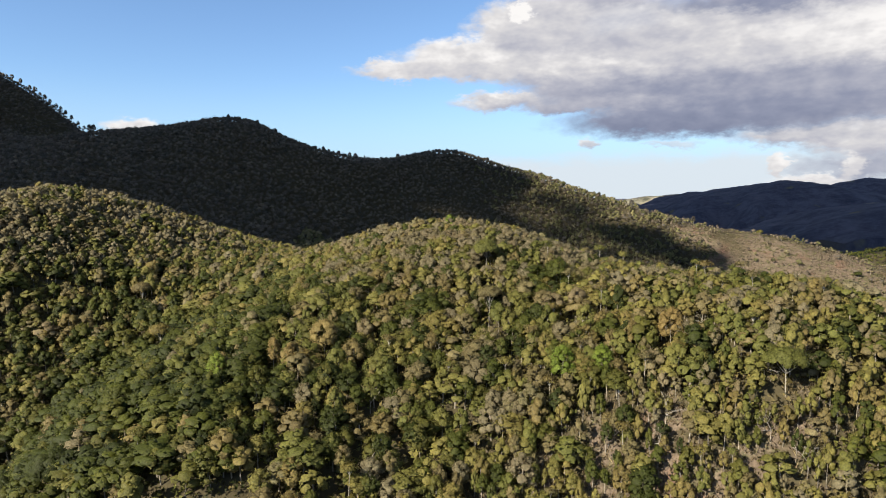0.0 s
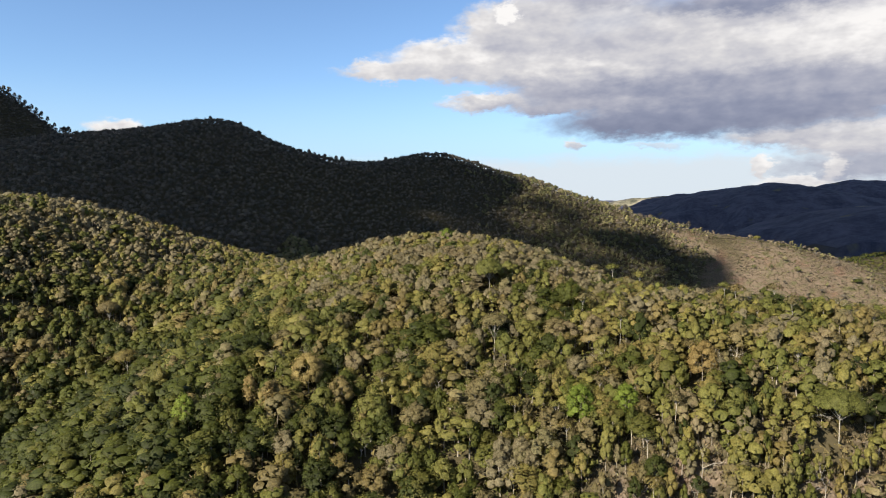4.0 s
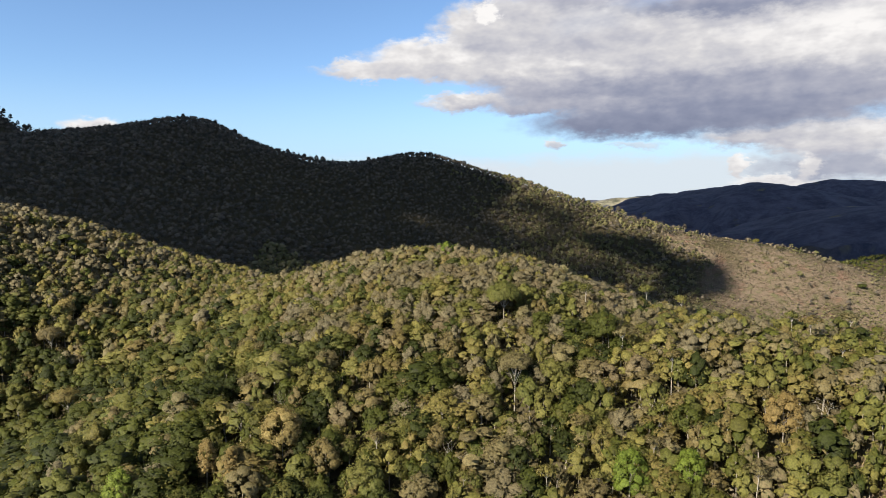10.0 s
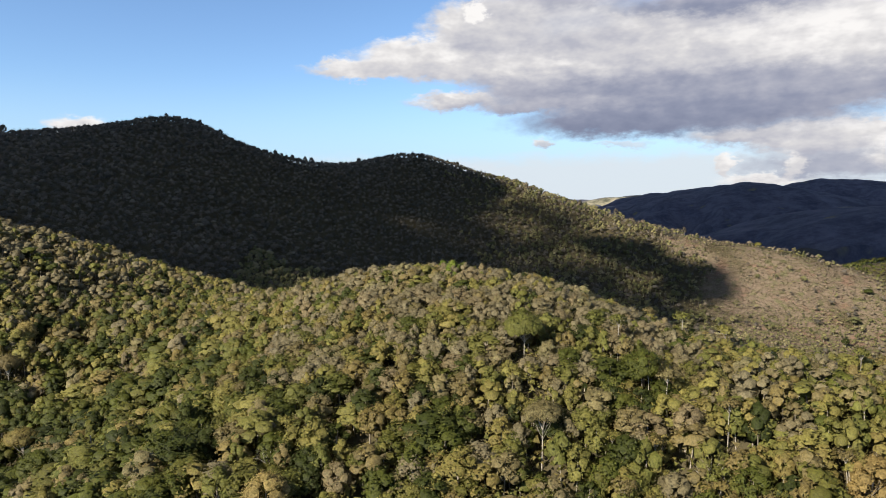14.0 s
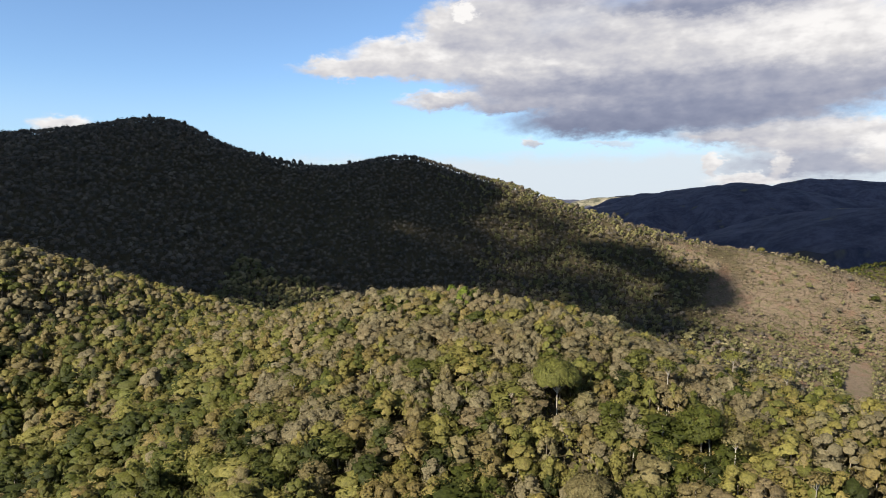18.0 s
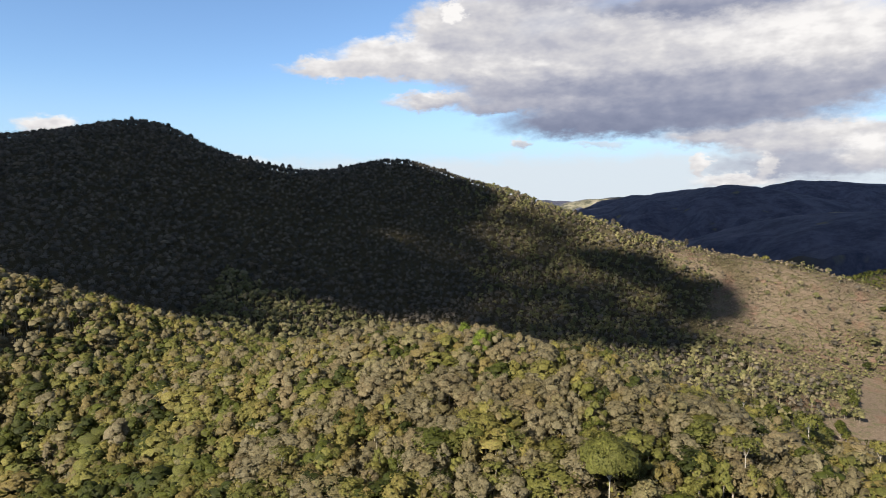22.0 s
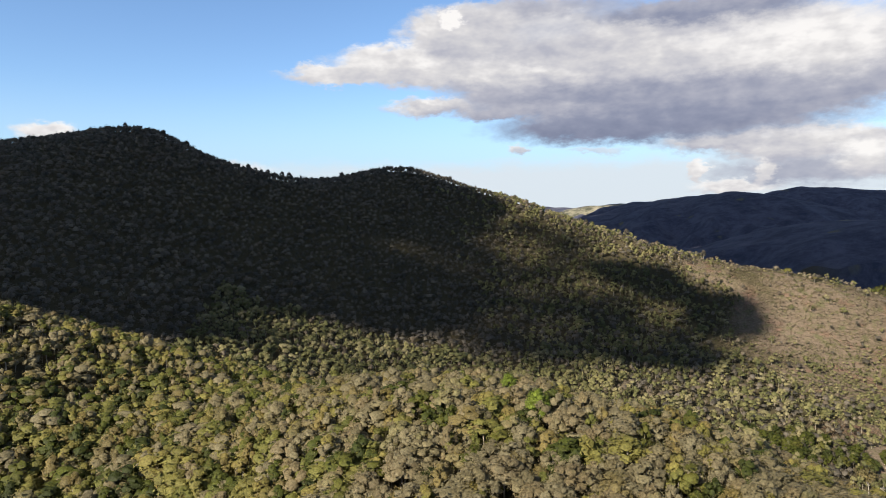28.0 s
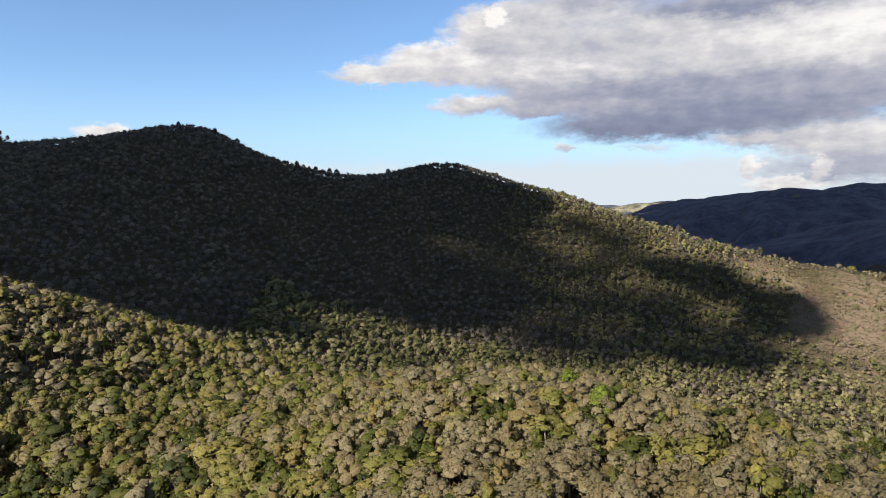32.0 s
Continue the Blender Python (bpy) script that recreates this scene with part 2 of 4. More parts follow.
def canopy_height(x, y):
    """Height of the top of the vegetation."""
    h = VALLEY + swells(SPURS, -225, 30, 45, x, y) + swells(RIDGE, -860, 520, 130, x, y)
    for i, up in enumerate(CREST[0]):          # knobs along the skyline of the ridge
        h = h + up * np.exp(-((x + 520 - 60 * i) ** 2) / (2 * 45.0**2) - (y - 985 + 0.75 * np.maximum(0, x - 40)) ** 2 / (2 * 70.0**2))
    h = h - 48 * np.exp(-(((x - 590) / 150) ** 2) - ((y - 1010) / 190) ** 2)               # the drop behind the shoulder
    h = h + 6 * np.exp(-(((x - 380) / 75) ** 2) - ((y - 735) / 40) ** 2)
    h = h - 4.5 * soft_step(x, 130, 190) * (1 - soft_step(x, 400, 470)) * np.exp(-(((y - 985 + 0.75 * (x - 40)) / 70) ** 2))
    h = h - 2.5 * np.exp(-(((x - 58) / 16) ** 2) - ((y - 242) / 20) ** 2)
    away = np.where(y > 1050, 1.0, 0.0)
    gullies = 1 + (0.20 * ripple(x, y, 330, 61) + 0.12 * ripple(x, y, 120, 63)) * away
    for name, crest in RANGES.items():         # hills beyond the valley
        near = name == "low hill"
        side = np.where(soft_step(x, 420, 520) * soft_step(y, 690, 760) > 0.02, 1.0, 0.0) if near else away
        if near:
            up = along_crest(crest, x, y, 0.42, 22.0)
        else:
            up = along_crest(crest, x, y, 0.36, 90.0, gullies)
        h = np.where((side > 0) & (up > h), up, h)
    floor = -128.0
    return floor + np.logaddexp(0, (h - floor) / 6.0) * 6.0


def dry_slope(x, y):
    """1 on the scrubby right shoulder of the ridge, 0 in the forest."""
    edge = 268 + 28 * ripple(x, y, 90, 5) - 0.05 * (y - 700)
    return soft_step(x, edge - 45, edge + 40) * soft_step(y, 430, 520) * (1 - soft_step(y, 1050, 1150)) * (1 - soft_step(x, 590, 660)) * (1 - soft_step(x, 435, 480) * soft_step(y, 700, 750))


def lower_flank(x, y):
    """1 on the tall-treed lower sides of the near spurs, 0 on their crests and on the ridge."""
    return (1 - soft_step(canopy_height(x, y), -36, -12)) * (1 - soft_step(y, 340, 460))


def cover_depth(x, y):
    """How far the ground lies below the top of the vegetation."""
    far = soft_step(y, 1100, 1500)
    return (5.6 + 3.0 * lower_flank(x, y)) * (1 - 0.68 * dry_slope(x, y)) * (1 - far) + 4.0 * far


def ground_height(x, y):
    hills = canopy_height(x, y) - cover_depth(x, y)
    far = soft_step(y, 1250, 1900)
    return hills + ripple(x, y, 30, 2) * 0.5 + far * ripple(x, y, 150, 4) * 4


def axis(cuts):
    out = [cuts[0][0]]
    for a, b, step in cuts:
        n = max(1, int(round((b - a) / step)))
        out += [a + (b - a) * (i + 1) / n for i in range(n)]
    return np.array(out)


def mesh_object(name, verts, faces_per, faces, materials, mat_index=None, tint=None, smooth=False, normals=None):
    """One mesh from arrays: faces_per corners to every face."""
    me = bpy.data.meshes.new(name)
    n = len(faces)
    me.vertices.add(len(verts))
    me.vertices.foreach_set("co", np.asarray(verts, np.float32).ravel())
    me.loops.add(n * faces_per)
    me.loops.foreach_set("vertex_index", np.asarray(faces, np.int32).ravel())
    me.polygons.add(n)
    me.polygons.foreach_set("loop_start", np.arange(n, dtype=np.int32) * faces_per)
    if mat_index is not None:
        me.polygons.foreach_set("material_index", np.asarray(mat_index, np.int32))
    me.polygons.foreach_set("use_smooth", np.full(n, smooth) if isinstance(smooth, bool) else smooth)
    if tint is not None:
        at = me.attributes.new("tint", "FLOAT", "POINT")
        at.data.foreach_set("value", np.asarray(tint, np.float32))
    for m in materials:
        me.materials.append(m)
    me.update(calc_edges=True)
    me.validate()
    if normals is not None:                    # leaf sprays take the light as the rounded crown does
        at = me.attributes.new("custom_normal", "FLOAT_VECTOR", "POINT")
        at.data.foreach_set("vector", np.asarray(normals, np.float32).ravel())
    return me


# ---------------------------------------------------------------- materials
def material(name):
    m = bpy.data.materials.new(name)
    m.use_nodes = True
    t = m.node_tree
    t.nodes.clear()
    return m, t


def foliage(name, stops, through=0.42, rough=0.62):
    """Leaves: tint runs from tree to tree, with a finer change inside the crown."""
    m, t = material(name)
    info = t.nodes.new("ShaderNodeObjectInfo")
    at = t.nodes.new("ShaderNodeAttribute")
    at.attribute_name = "tint"
    pos = t.nodes.new("ShaderNodeNewGeometry")
    tone = math_node(t, "FRACT", math_node(t, "ADD", at.outputs["Fac"], info.outputs["Random"]))
    grain = noise_node(t, pos.outputs["Position"], 1.1, 4, 0.7)
    tone = math_node(t, "ADD", math_node(t, "ADD", math_node(t, "MULTIPLY", tone, 0.84), 0.08), math_node(t, "MULTIPLY", math_node(t, "SUBTRACT", grain, 0.5), 0.5), True)
    col = ramp(t, tone, stops)
    # shaded gaps between the leaves, painted in as random darker flecks
    sprays = span(t, noise_node(t, pos.outputs["Position"], 2.6, 3, 0.6), 0.36, 0.62, 0.72, 1.18)
    leaf = math_node(t, "MULTIPLY", math_node(t, "ADD", 0.8, math_node(t, "MULTIPLY", pos.outputs["Random Per Island"], 0.4)), sprays)
    hue = t.nodes.new("ShaderNodeHueSaturation")
    t.links.new(leaf, hue.inputs["Value"])
    t.links.new(col, hue.inputs["Color"])
    b = node(t, "ShaderNodeBsdfPrincipled", Roughness=rough)
    b.inputs["Specular IOR Level"].default_value = 0.25
    tr = t.nodes.new("ShaderNodeBsdfTranslucent")
    bump = node(t, "ShaderNodeBump", Strength=0.6, Distance=0.45)
    t.links.new(noise_node(t, pos.outputs["Position"], 2.2, 4, 0.65), bump.inputs["Height"])
    t.links.new(bump.outputs[0], b.inputs["Normal"])
    t.links.new(hue.outputs[0], b.inputs["Base Color"])
    t.links.new(hue.outputs[0], tr.inputs["Color"])
    mx = t.nodes.new("ShaderNodeMixShader")
    mx.inputs[0].default_value = through
    t.links.new(b.outputs[0], mx.inputs[1])
    t.links.new(tr.outputs[0], mx.inputs[2])
    t.links.new(mx.outputs[0], t.nodes.new("ShaderNodeOutputMaterial").inputs[0])
    return m


def bark(name, a, b_col):
    m, t = material(name)
    pos = t.nodes.new("ShaderNodeNewGeometry")
    g = noise_node(t, pos.outputs["Position"], 2.5, 4, 0.6)
    col = ramp(t, g, [(0.3, a), (0.7, b_col)])
    b = node(t, "ShaderNodeBsdfPrincipled", Roughness=0.85)
    t.links.new(col, b.inputs["Base Color"])
    t.links.new(b.outputs[0], t.nodes.new("ShaderNodeOutputMaterial").inputs[0])
    return m


def earth():
    """Leaf litter under the trees, straw-coloured grass and reddish soil on the open slopes, distant forest with haze
    in its colour.
    """
    m, t = material("ground")
    pos = t.nodes.new("ShaderNodeNewGeometry")
    p = pos.outputs["Position"]
    at = t.nodes.new("ShaderNodeAttribute")
    at.attribute_name = "tint"
    dry = at.outputs["Fac"]
    n1 = noise_node(t, p, 0.05, 5, 0.6)
    n2 = noise_node(t, p, 0.6, 5, 0.65)
    n3 = noise_node(t, p, 0.012, 3, 0.5)
    litter = mix(t, n2, (0.028, 0.025, 0.014), (0.075, 0.062, 0.034))
    scrubby = span(t, noise_node(t, p, 0.8, 7, 0.75), 0.34, 0.66)
    straw = mix(t, scrubby, (0.070, 0.054, 0.038), (0.150, 0.116, 0.084))
    straw = mix(t, span(t, noise_node(t, p, 0.12, 6, 0.7), 0.5, 0.62), straw, mix(t, scrubby, (0.046, 0.046, 0.022), (0.105, 0.096, 0.050)))
    straw = mix(t, span(t, n1, 0.55, 0.65), straw, mix(t, scrubby, (0.075, 0.048, 0.034), (0.155, 0.102, 0.074)))
    col = mix(t, span(t, math_node(t, "ADD", dry, math_node(t, "MULTIPLY", math_node(t, "SUBTRACT", n2, 0.5), 0.7)), 0.35, 0.65), litter, straw)
    sep = t.nodes.new("ShaderNodeSeparateXYZ")
    t.links.new(p, sep.inputs[0])
    # haze over the far hills is painted in as a bluish base colour
    hazed_woods = mix(t, span(t, noise_node(t, p, 0.015, 9, 0.8), 0.36, 0.64), (0.024, 0.028, 0.046), (0.066, 0.068, 0.092))
    hazed_woods = mix(t, span(t, n3, 0.66, 0.74), hazed_woods, mix(t, n1, (0.06, 0.06, 0.04), (0.10, 0.09, 0.06)))
    hazed_woods = mix(t, span(t, dry, 0.3, 0.6), hazed_woods, mix(t, span(t, noise_node(t, p, 0.03, 5, 0.7), 0.4, 0.6), (0.05, 0.052, 0.038), (0.155, 0.145, 0.105)))
    hazed_woods = mix(t, span(t, dry, 0.8, 0.95), hazed_woods, (0.22, 0.20, 0.15))
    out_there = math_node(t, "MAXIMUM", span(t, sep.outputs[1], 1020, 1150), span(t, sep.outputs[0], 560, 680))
    col = mix(t, out_there, col, hazed_woods)
    b = node(t, "ShaderNodeBsdfPrincipled", Roughness=0.95)
    b.inputs["Specular IOR Level"].default_value = 0.1
    t.links.new(col, b.inputs["Base Color"])
    bump = node(t, "ShaderNodeBump", Strength=0.8, Distance=0.4)
    t.links.new(n2, bump.inputs["Height"])
    t.links.new(bump.outputs[0], b.inputs["Normal"])
    t.links.new(b.outputs[0], t.nodes.new("ShaderNodeOutputMaterial").inputs[0])
    return m


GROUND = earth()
OLIVE = foliage("olive leaves", [(0.0, (0.078, 0.086, 0.018)), (0.2, (0.112, 0.114, 0.026)), (0.4, (0.142, 0.132, 0.034)), (0.55, (0.164, 0.146, 0.038)),
                                 (0.7, (0.150, 0.116, 0.038)), (0.85, (0.136, 0.112, 0.050)), (1.0, (0.152, 0.134, 0.056))])
GREEN = foliage("green leaves", [(0.0, (0.019, 0.026, 0.004)), (0.3, (0.037, 0.046, 0.007)), (0.6, (0.064, 0.073, 0.010)), (0.8, (0.084, 0.080, 0.016)), (1.0, (0.058, 0.078, 0.011))])
DRY = foliage("dry leaves and twigs", [(0.0, (0.128, 0.107, 0.054)), (0.3, (0.148, 0.127, 0.069)), (0.55, (0.158, 0.138, 0.080)), (0.75, (0.154, 0.120, 0.062)),
                                       (0.9, (0.148, 0.134, 0.060)), (1.0, (0.166, 0.146, 0.084))], 0.4)
LIME = foliage("fresh lime leaves", [(0.0, (0.082, 0.116, 0.013)), (1.0, (0.130, 0.164, 0.022))], 0.3)
GOLD = foliage("golden brown blossom", [(0.0, (0.20, 0.145, 0.050)), (0.6, (0.26, 0.195, 0.075)), (1.0, (0.16, 0.145, 0.040))])
# the next two put the ridge's shade and sun into the leaf colour
SHADE_TONED = foliage("shade-toned ridge leaves", [(0.0, (0.044, 0.041, 0.031)), (0.4, (0.076, 0.068, 0.053)), (0.75, (0.115, 0.100, 0.079)), (1.0, (0.158, 0.138, 0.105))])
SUN_TONED = foliage("sun-toned ridge leaves", [(0.0, (0.068, 0.074, 0.028)), (0.4, (0.130, 0.128, 0.050)), (0.75, (0.188, 0.172, 0.076)), (1.0, (0.22, 0.192, 0.115))])
RED_BUSH = foliage("red-brown bush leaves", [(0.0, (0.12, 0.075, 0.046)), (0.6, (0.17, 0.105, 0.066)), (1.0, (0.15, 0.115, 0.06))], 0.2)
STRAW = foliage("straw", [(0.0, (0.16, 0.12, 0.06)), (0.6, (0.25, 0.19, 0.10)), (1.0, (0.20, 0.19, 0.08))], 0.3)
RUSSET = foliage("brown ridge leaves", [(0.0, (0.055, 0.045, 0.03)), (0.6, (0.095, 0.075, 0.05)), (1.0, (0.13, 0.11, 0.075))], 0.15)
SCRUB = foliage("tawny scrub", [(0.0, (0.085, 0.068, 0.044)), (0.3, (0.115, 0.096, 0.060)), (0.6, (0.135, 0.104, 0.074)), (0.8, (0.140, 0.125, 0.066)), (1.0, (0.165, 0.130, 0.092))], 0.15)
BARK = bark("grey bark", (0.13, 0.11, 0.085), (0.30, 0.27, 0.22))
SAND = bark("sandy soil", (0.34, 0.29, 0.22), (0.52, 0.46, 0.36))
MEADOW = bark("meadow grass", (0.065, 0.095, 0.022), (0.115, 0.140, 0.036))
LIMEWASH = bark("limewash", (0.62, 0.60, 0.55), (0.75, 0.73, 0.68))
TILES = bark("faded clay roof", (0.24, 0.15, 0.11), (0.36, 0.24, 0.18))
PLANKS = bark("weathered door boards", (0.10, 0.07, 0.045), (0.16, 0.12, 0.08))
PALE = bark("pale bark", (0.20, 0.18, 0.15), (0.36, 0.33, 0.28))

# ---------------------------------------------------------------- ground
gx = axis([(-6200, -1500, 235), (-1500, -700, 40), (-700, -260, 12), (-260, 260, 4), (260, 620, 9), (620, 1700, 24), (1700, 3600, 45), (3600, 6200, 260)])
gy = axis([(-6200, -800, 400), (-800, -40, 40), (-40, 460, 4), (460, 1100, 9), (1100, 3200, 26), (3200, 4900, 45), (4900, 6200, 260)])
X, Y = np.meshgrid(gx, gy)


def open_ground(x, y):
    """How bare and dry the ground is: the clearings on the spur's lower face, the shoulder, the far pastures."""
    face = np.exp(-(((x - 46) / 62) ** 2 + ((y - 155) / 27) ** 2)) * (0.76 + 0.45 * ripple(x, y, 17, 31))
    yard = np.maximum(np.exp(-(((x - 264) / 24) ** 2 + ((y - 480) / 32) ** 2)), np.exp(-((off_line([(280, 498, 0), (312, 540, 0), (345, 580, 0)], x, y) / 11) ** 2))) * 1.3
    pasture = np.exp(-(((x - 1080) / 260) ** 2 + ((y - 3480) / 200) ** 2)) * (0.75 + 0.3 * ripple(x, y, 120, 33))
    bare_crest = np.exp(-((off_line(RANGES["spur"][1:4], x, y) / 26) ** 2)) * (1.1 + 0.3 * ripple(x, y, 60, 35))
    pasture = np.maximum(pasture, bare_crest)
    return np.clip(np.maximum.reduce([dry_slope(x, y) * (0.75 + 0.35 * ripple(x, y, 70, 8)), face, yard, pasture]), 0, 1)


Z = ground_height(X, Y)
nx, ny = len(gx), len(gy)
idx = np.arange(nx * ny).reshape(ny, nx)
quads = np.stack([idx[:-1, :-1], idx[:-1, 1:], idx[1:, 1:], idx[1:, :-1]], -1).reshape(-1, 4)
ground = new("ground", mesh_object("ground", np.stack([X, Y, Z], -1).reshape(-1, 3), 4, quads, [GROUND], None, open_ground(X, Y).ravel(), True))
tagged(ground, "hilly ground of leaf litter, straw grass and reddish soil", "ground", kind="structure")


# ---------------------------------------------------------------- trees: arrays of triangles
def ball(subdivisions):
    bm = bmesh.new()
    bmesh.ops.create_icosphere(bm, subdivisions=subdivisions, radius=1.0)
    bm.verts.ensure_lookup_table()
    v = np.array([p.co for p in bm.verts])
    f = np.array([[p.index for p in q.verts] for q in bm.faces])
    bm.free()
    return v, f


BALLS = {1: ball(1)}


class Bush:
    """Collects triangles: 0 leaves, 2 the rounded leaf mass behind the sprays, 1 the stem, further odd numbers a branch each."""

    def __init__(self, seed):
        self.r, self.v, self.f, self.m, self.d, self.n = np.random.RandomState(seed), [], [], [], [], 0

    def add(self, verts, faces, mat, out):
        self.v.append(verts)
        self.d.append(out / (np.linalg.norm(out, axis=1)[:, None] + 1e-9))
        self.f.append(np.asarray(faces) + self.n)
        self.m.append(np.full(len(faces), mat))
        self.n += len(verts)

    def limb(self, a, b, ra, rb, sides=4, mat=1):
        a, b = np.array(a, float), np.array(b, float)
        d = (b - a) / np.linalg.norm(b - a)
        u = np.cross(d, (0.3, 1, 0.1))
        u /= np.linalg.norm(u)
        w = np.cross(d, u)
        ang = np.arange(sides) * 2 * math.pi / sides
        ring = np.cos(ang)[:, None] * u + np.sin(ang)[:, None] * w
        k = np.arange(sides)
        k2 = (k + 1) % sides
        self.add(np.vstack([a + ring * ra, b + ring * rb]), np.vstack([np.stack([k, k2, k2 + sides], 1), np.stack([k, k2 + sides, k + sides], 1)]), mat, np.vstack([ring, ring]))

    def mass(self, c, rad, fine, heart, low=-0.45, rough=0.13):
        """The thick of the leaves in one lobe: ragged, open below."""
        v, f = BALLS[fine]
        f = f[v[f].mean(1)[:, 2] > low]
        used, inv = np.unique(f, return_inverse=True)
        v = v[used]
        turn = self.r.uniform(0, 6.3)
        v = np.stack([v[:, 0] * math.cos(turn) - v[:, 1] * math.sin(turn), v[:, 0] * math.sin(turn) + v[:, 1] * math.cos(turn), v[:, 2]], 1)
        p = np.array(c) + v * self.r.uniform(1 - 2 * rough, 1.0, (len(v), 1)) * np.array(rad)
        out = p - np.array(heart)
        self.add(p, inv.reshape(-1, 3), 2, 0.75 * v + self.r.normal(0, 0.26, v.shape) + (0, 0, 0.1) + 1.3 * out / (np.linalg.norm(out, axis=1)[:, None] + 1e-6))

    def leaves(self, c, rad, n, size, low=-0.35, loose=0.6, twig=0.0, heart=None):
        """n leaf sprays over a lobe; twig: share of them that are thin and upright; heart: the middle of the whole head."""
        r = self.r
        z = r.uniform(low, 1, n)
        a = r.uniform(0, 2 * math.pi, n)
        s = np.sqrt(1 - np.clip(z, -1, 1) ** 2)
        d = np.stack([np.cos(a) * s, np.sin(a) * s, z], 1)
        p = np.array(c) + d * np.array(rad) * r.uniform(0.74, 1.08, (n, 1))
        nrm = d + r.normal(0, loose, (n, 3)) + (0, 0, 0.25)
        if heart is not None:
            out = p - np.array(heart)
            nrm += 0.7 * out / (np.linalg.norm(out, axis=1)[:, None] + 1e-6)
        nrm /= np.linalg.norm(nrm, axis=1)[:, None]
        u = np.cross(nrm, r.normal(0, 1, (n, 3)))
        u /= np.linalg.norm(u, axis=1)[:, None]
        w = np.cross(nrm, u)
        k = size * r.uniform(0.6, 1.4, (n, 1))
        thin = r.uniform(0, 1, n) < twig
        if thin.any():
            up = d + np.array((0, 0, 0.9)) + r.normal(0, 0.3, (n, 3))
            up /= np.linalg.norm(up, axis=1)[:, None]
            u[thin] = up[thin] * 1.5
            w[thin] = w[thin] * 0.3
        v = np.stack([p + u * k * 0.66, p - u * k * 0.42 + w * k * 0.58, p - u * k * 0.42 - w * k * 0.58], 1).reshape(-1, 3)
        dome = d * 0.7 + r.normal(0, 0.45, (n, 3)) + (0, 0, 0.15)
        if heart is not None:
            dome += 1.3 * out / (np.linalg.norm(out, axis=1)[:, None] + 1e-6)
        self.add(v, np.arange(3 * n).reshape(-1, 3), 0, np.repeat(dome, 3, axis=0) + r.normal(0, 0.1, (3 * n, 3)))

    def arrays(self):
        return np.vstack(self.v), np.vstack(self.f), np.concatenate(self.m), np.vstack(self.d)


def broad_tree(seed, level, twig=0.0, tall=1.0, flat=1.0, wide=1.0, fork=0):
    """A broad-headed tree about 7 m high and 4.4 m wide. level 3: alone and near, 2: near, 1: middle, 0.5 and 0: far."""
    b = Bush(seed)
    r = b.r
    h = 7.0 * tall
    lean = r.uniform(-0.4, 0.4, 2)
    head = 2.1 * wide                                                            # radius of the head
    deep = head * 0.95 * flat if fork else h * (0.36 if level < 1 else 0.16 + 0.26 * flat)      # half the height of the head
    mid = np.array((lean[0], lean[1], h - deep))
    heart = mid - np.array((0, 0, deep * 0.5))
    low = -0.1 if fork else -0.7
    if level:
        b.limb((0, 0, -0.8), (lean[0], lean[1], h * 0.66), 0.13, 0.08, 5 if level > 1 else 3)
    for k in range(fork):                   # bare crooked limbs that show under an umbrella head
        a = k * 2 * math.pi / fork + r.uniform(0, 1.1)
        p = np.array((lean[0] * 0.5, lean[1] * 0.5, h * r.uniform(0.5, 0.62)))
        for step, thick in ((0.3, 0.12), (0.34, 0.085), (0.4, 0.055)):
            a += r.uniform(-0.6, 0.6)
            q = p + np.array((math.cos(a) * head * step * r.uniform(0.6, 1.1), math.sin(a) * head * step * r.uniform(0.6, 1.1), (h - head * 0.35 * flat - p[2]) * r.uniform(0.3, 0.6)))
            b.limb(p, q, thick, thick * 0.7, 4, 3 + 2 * k)
            p = q
    lobes, n, size = {3: (30, 100, 0.19), 2: (13, 32, 0.26), 1: (8, 13, 0.35), 0.5: (4, 7, 0.52), 0: (1, 21, 0.62)}[level]
    for k in range(lobes):                  # lobes wind down the head from its top, so that it closes into a lumpy dome
        a = k * 2.4 + r.uniform(-0.5, 0.5)
        up = 1.0 + (max(low, -0.6) - 1.0) * (k + r.uniform(-0.3, 0.3)) / max(1, lobes - 1)
        up = min(1.0, max(-0.75, up))
        s = math.sqrt(max(0.0, 1 - up * up))
        lobe = head * {3: 0.38, 2: 0.5, 1: 0.58, 0.5: 0.66, 0: 1.0}[level] * r.uniform(0.75, 1.25)
        reach = r.uniform(0.85, 1.1)
        c = mid + np.array((math.cos(a) * s * (head - lobe * 0.6), math.sin(a) * s * (head - lobe * 0.6), up * (deep - lobe * 0.55))) * (reach, reach, 1)
        rad = np.array((1, 1, 1.05)) * lobe
        if level == 0:
            c, rad = mid, np.array((head, head, deep)) * 0.98
            b.mass(c, rad * 0.8, 1, heart, -0.6, 0.26)
        if level:
            b.mass(c, rad * (0.8 if not twig else 0.82), 1, heart, -0.85 if level > 1 else -0.7, 0.2)
        b.leaves(c, rad, n, size * (0.8 + 0.2 * wide) * (0.9 if twig else 1), -0.45 if level else -0.7, 0.36, twig, heart)
        if level > 1 and k % 3 == 0:
            b.limb((lean[0] * 0.6, lean[1] * 0.6, h * 0.45), c, 0.06, 0.025, 3)
    return b


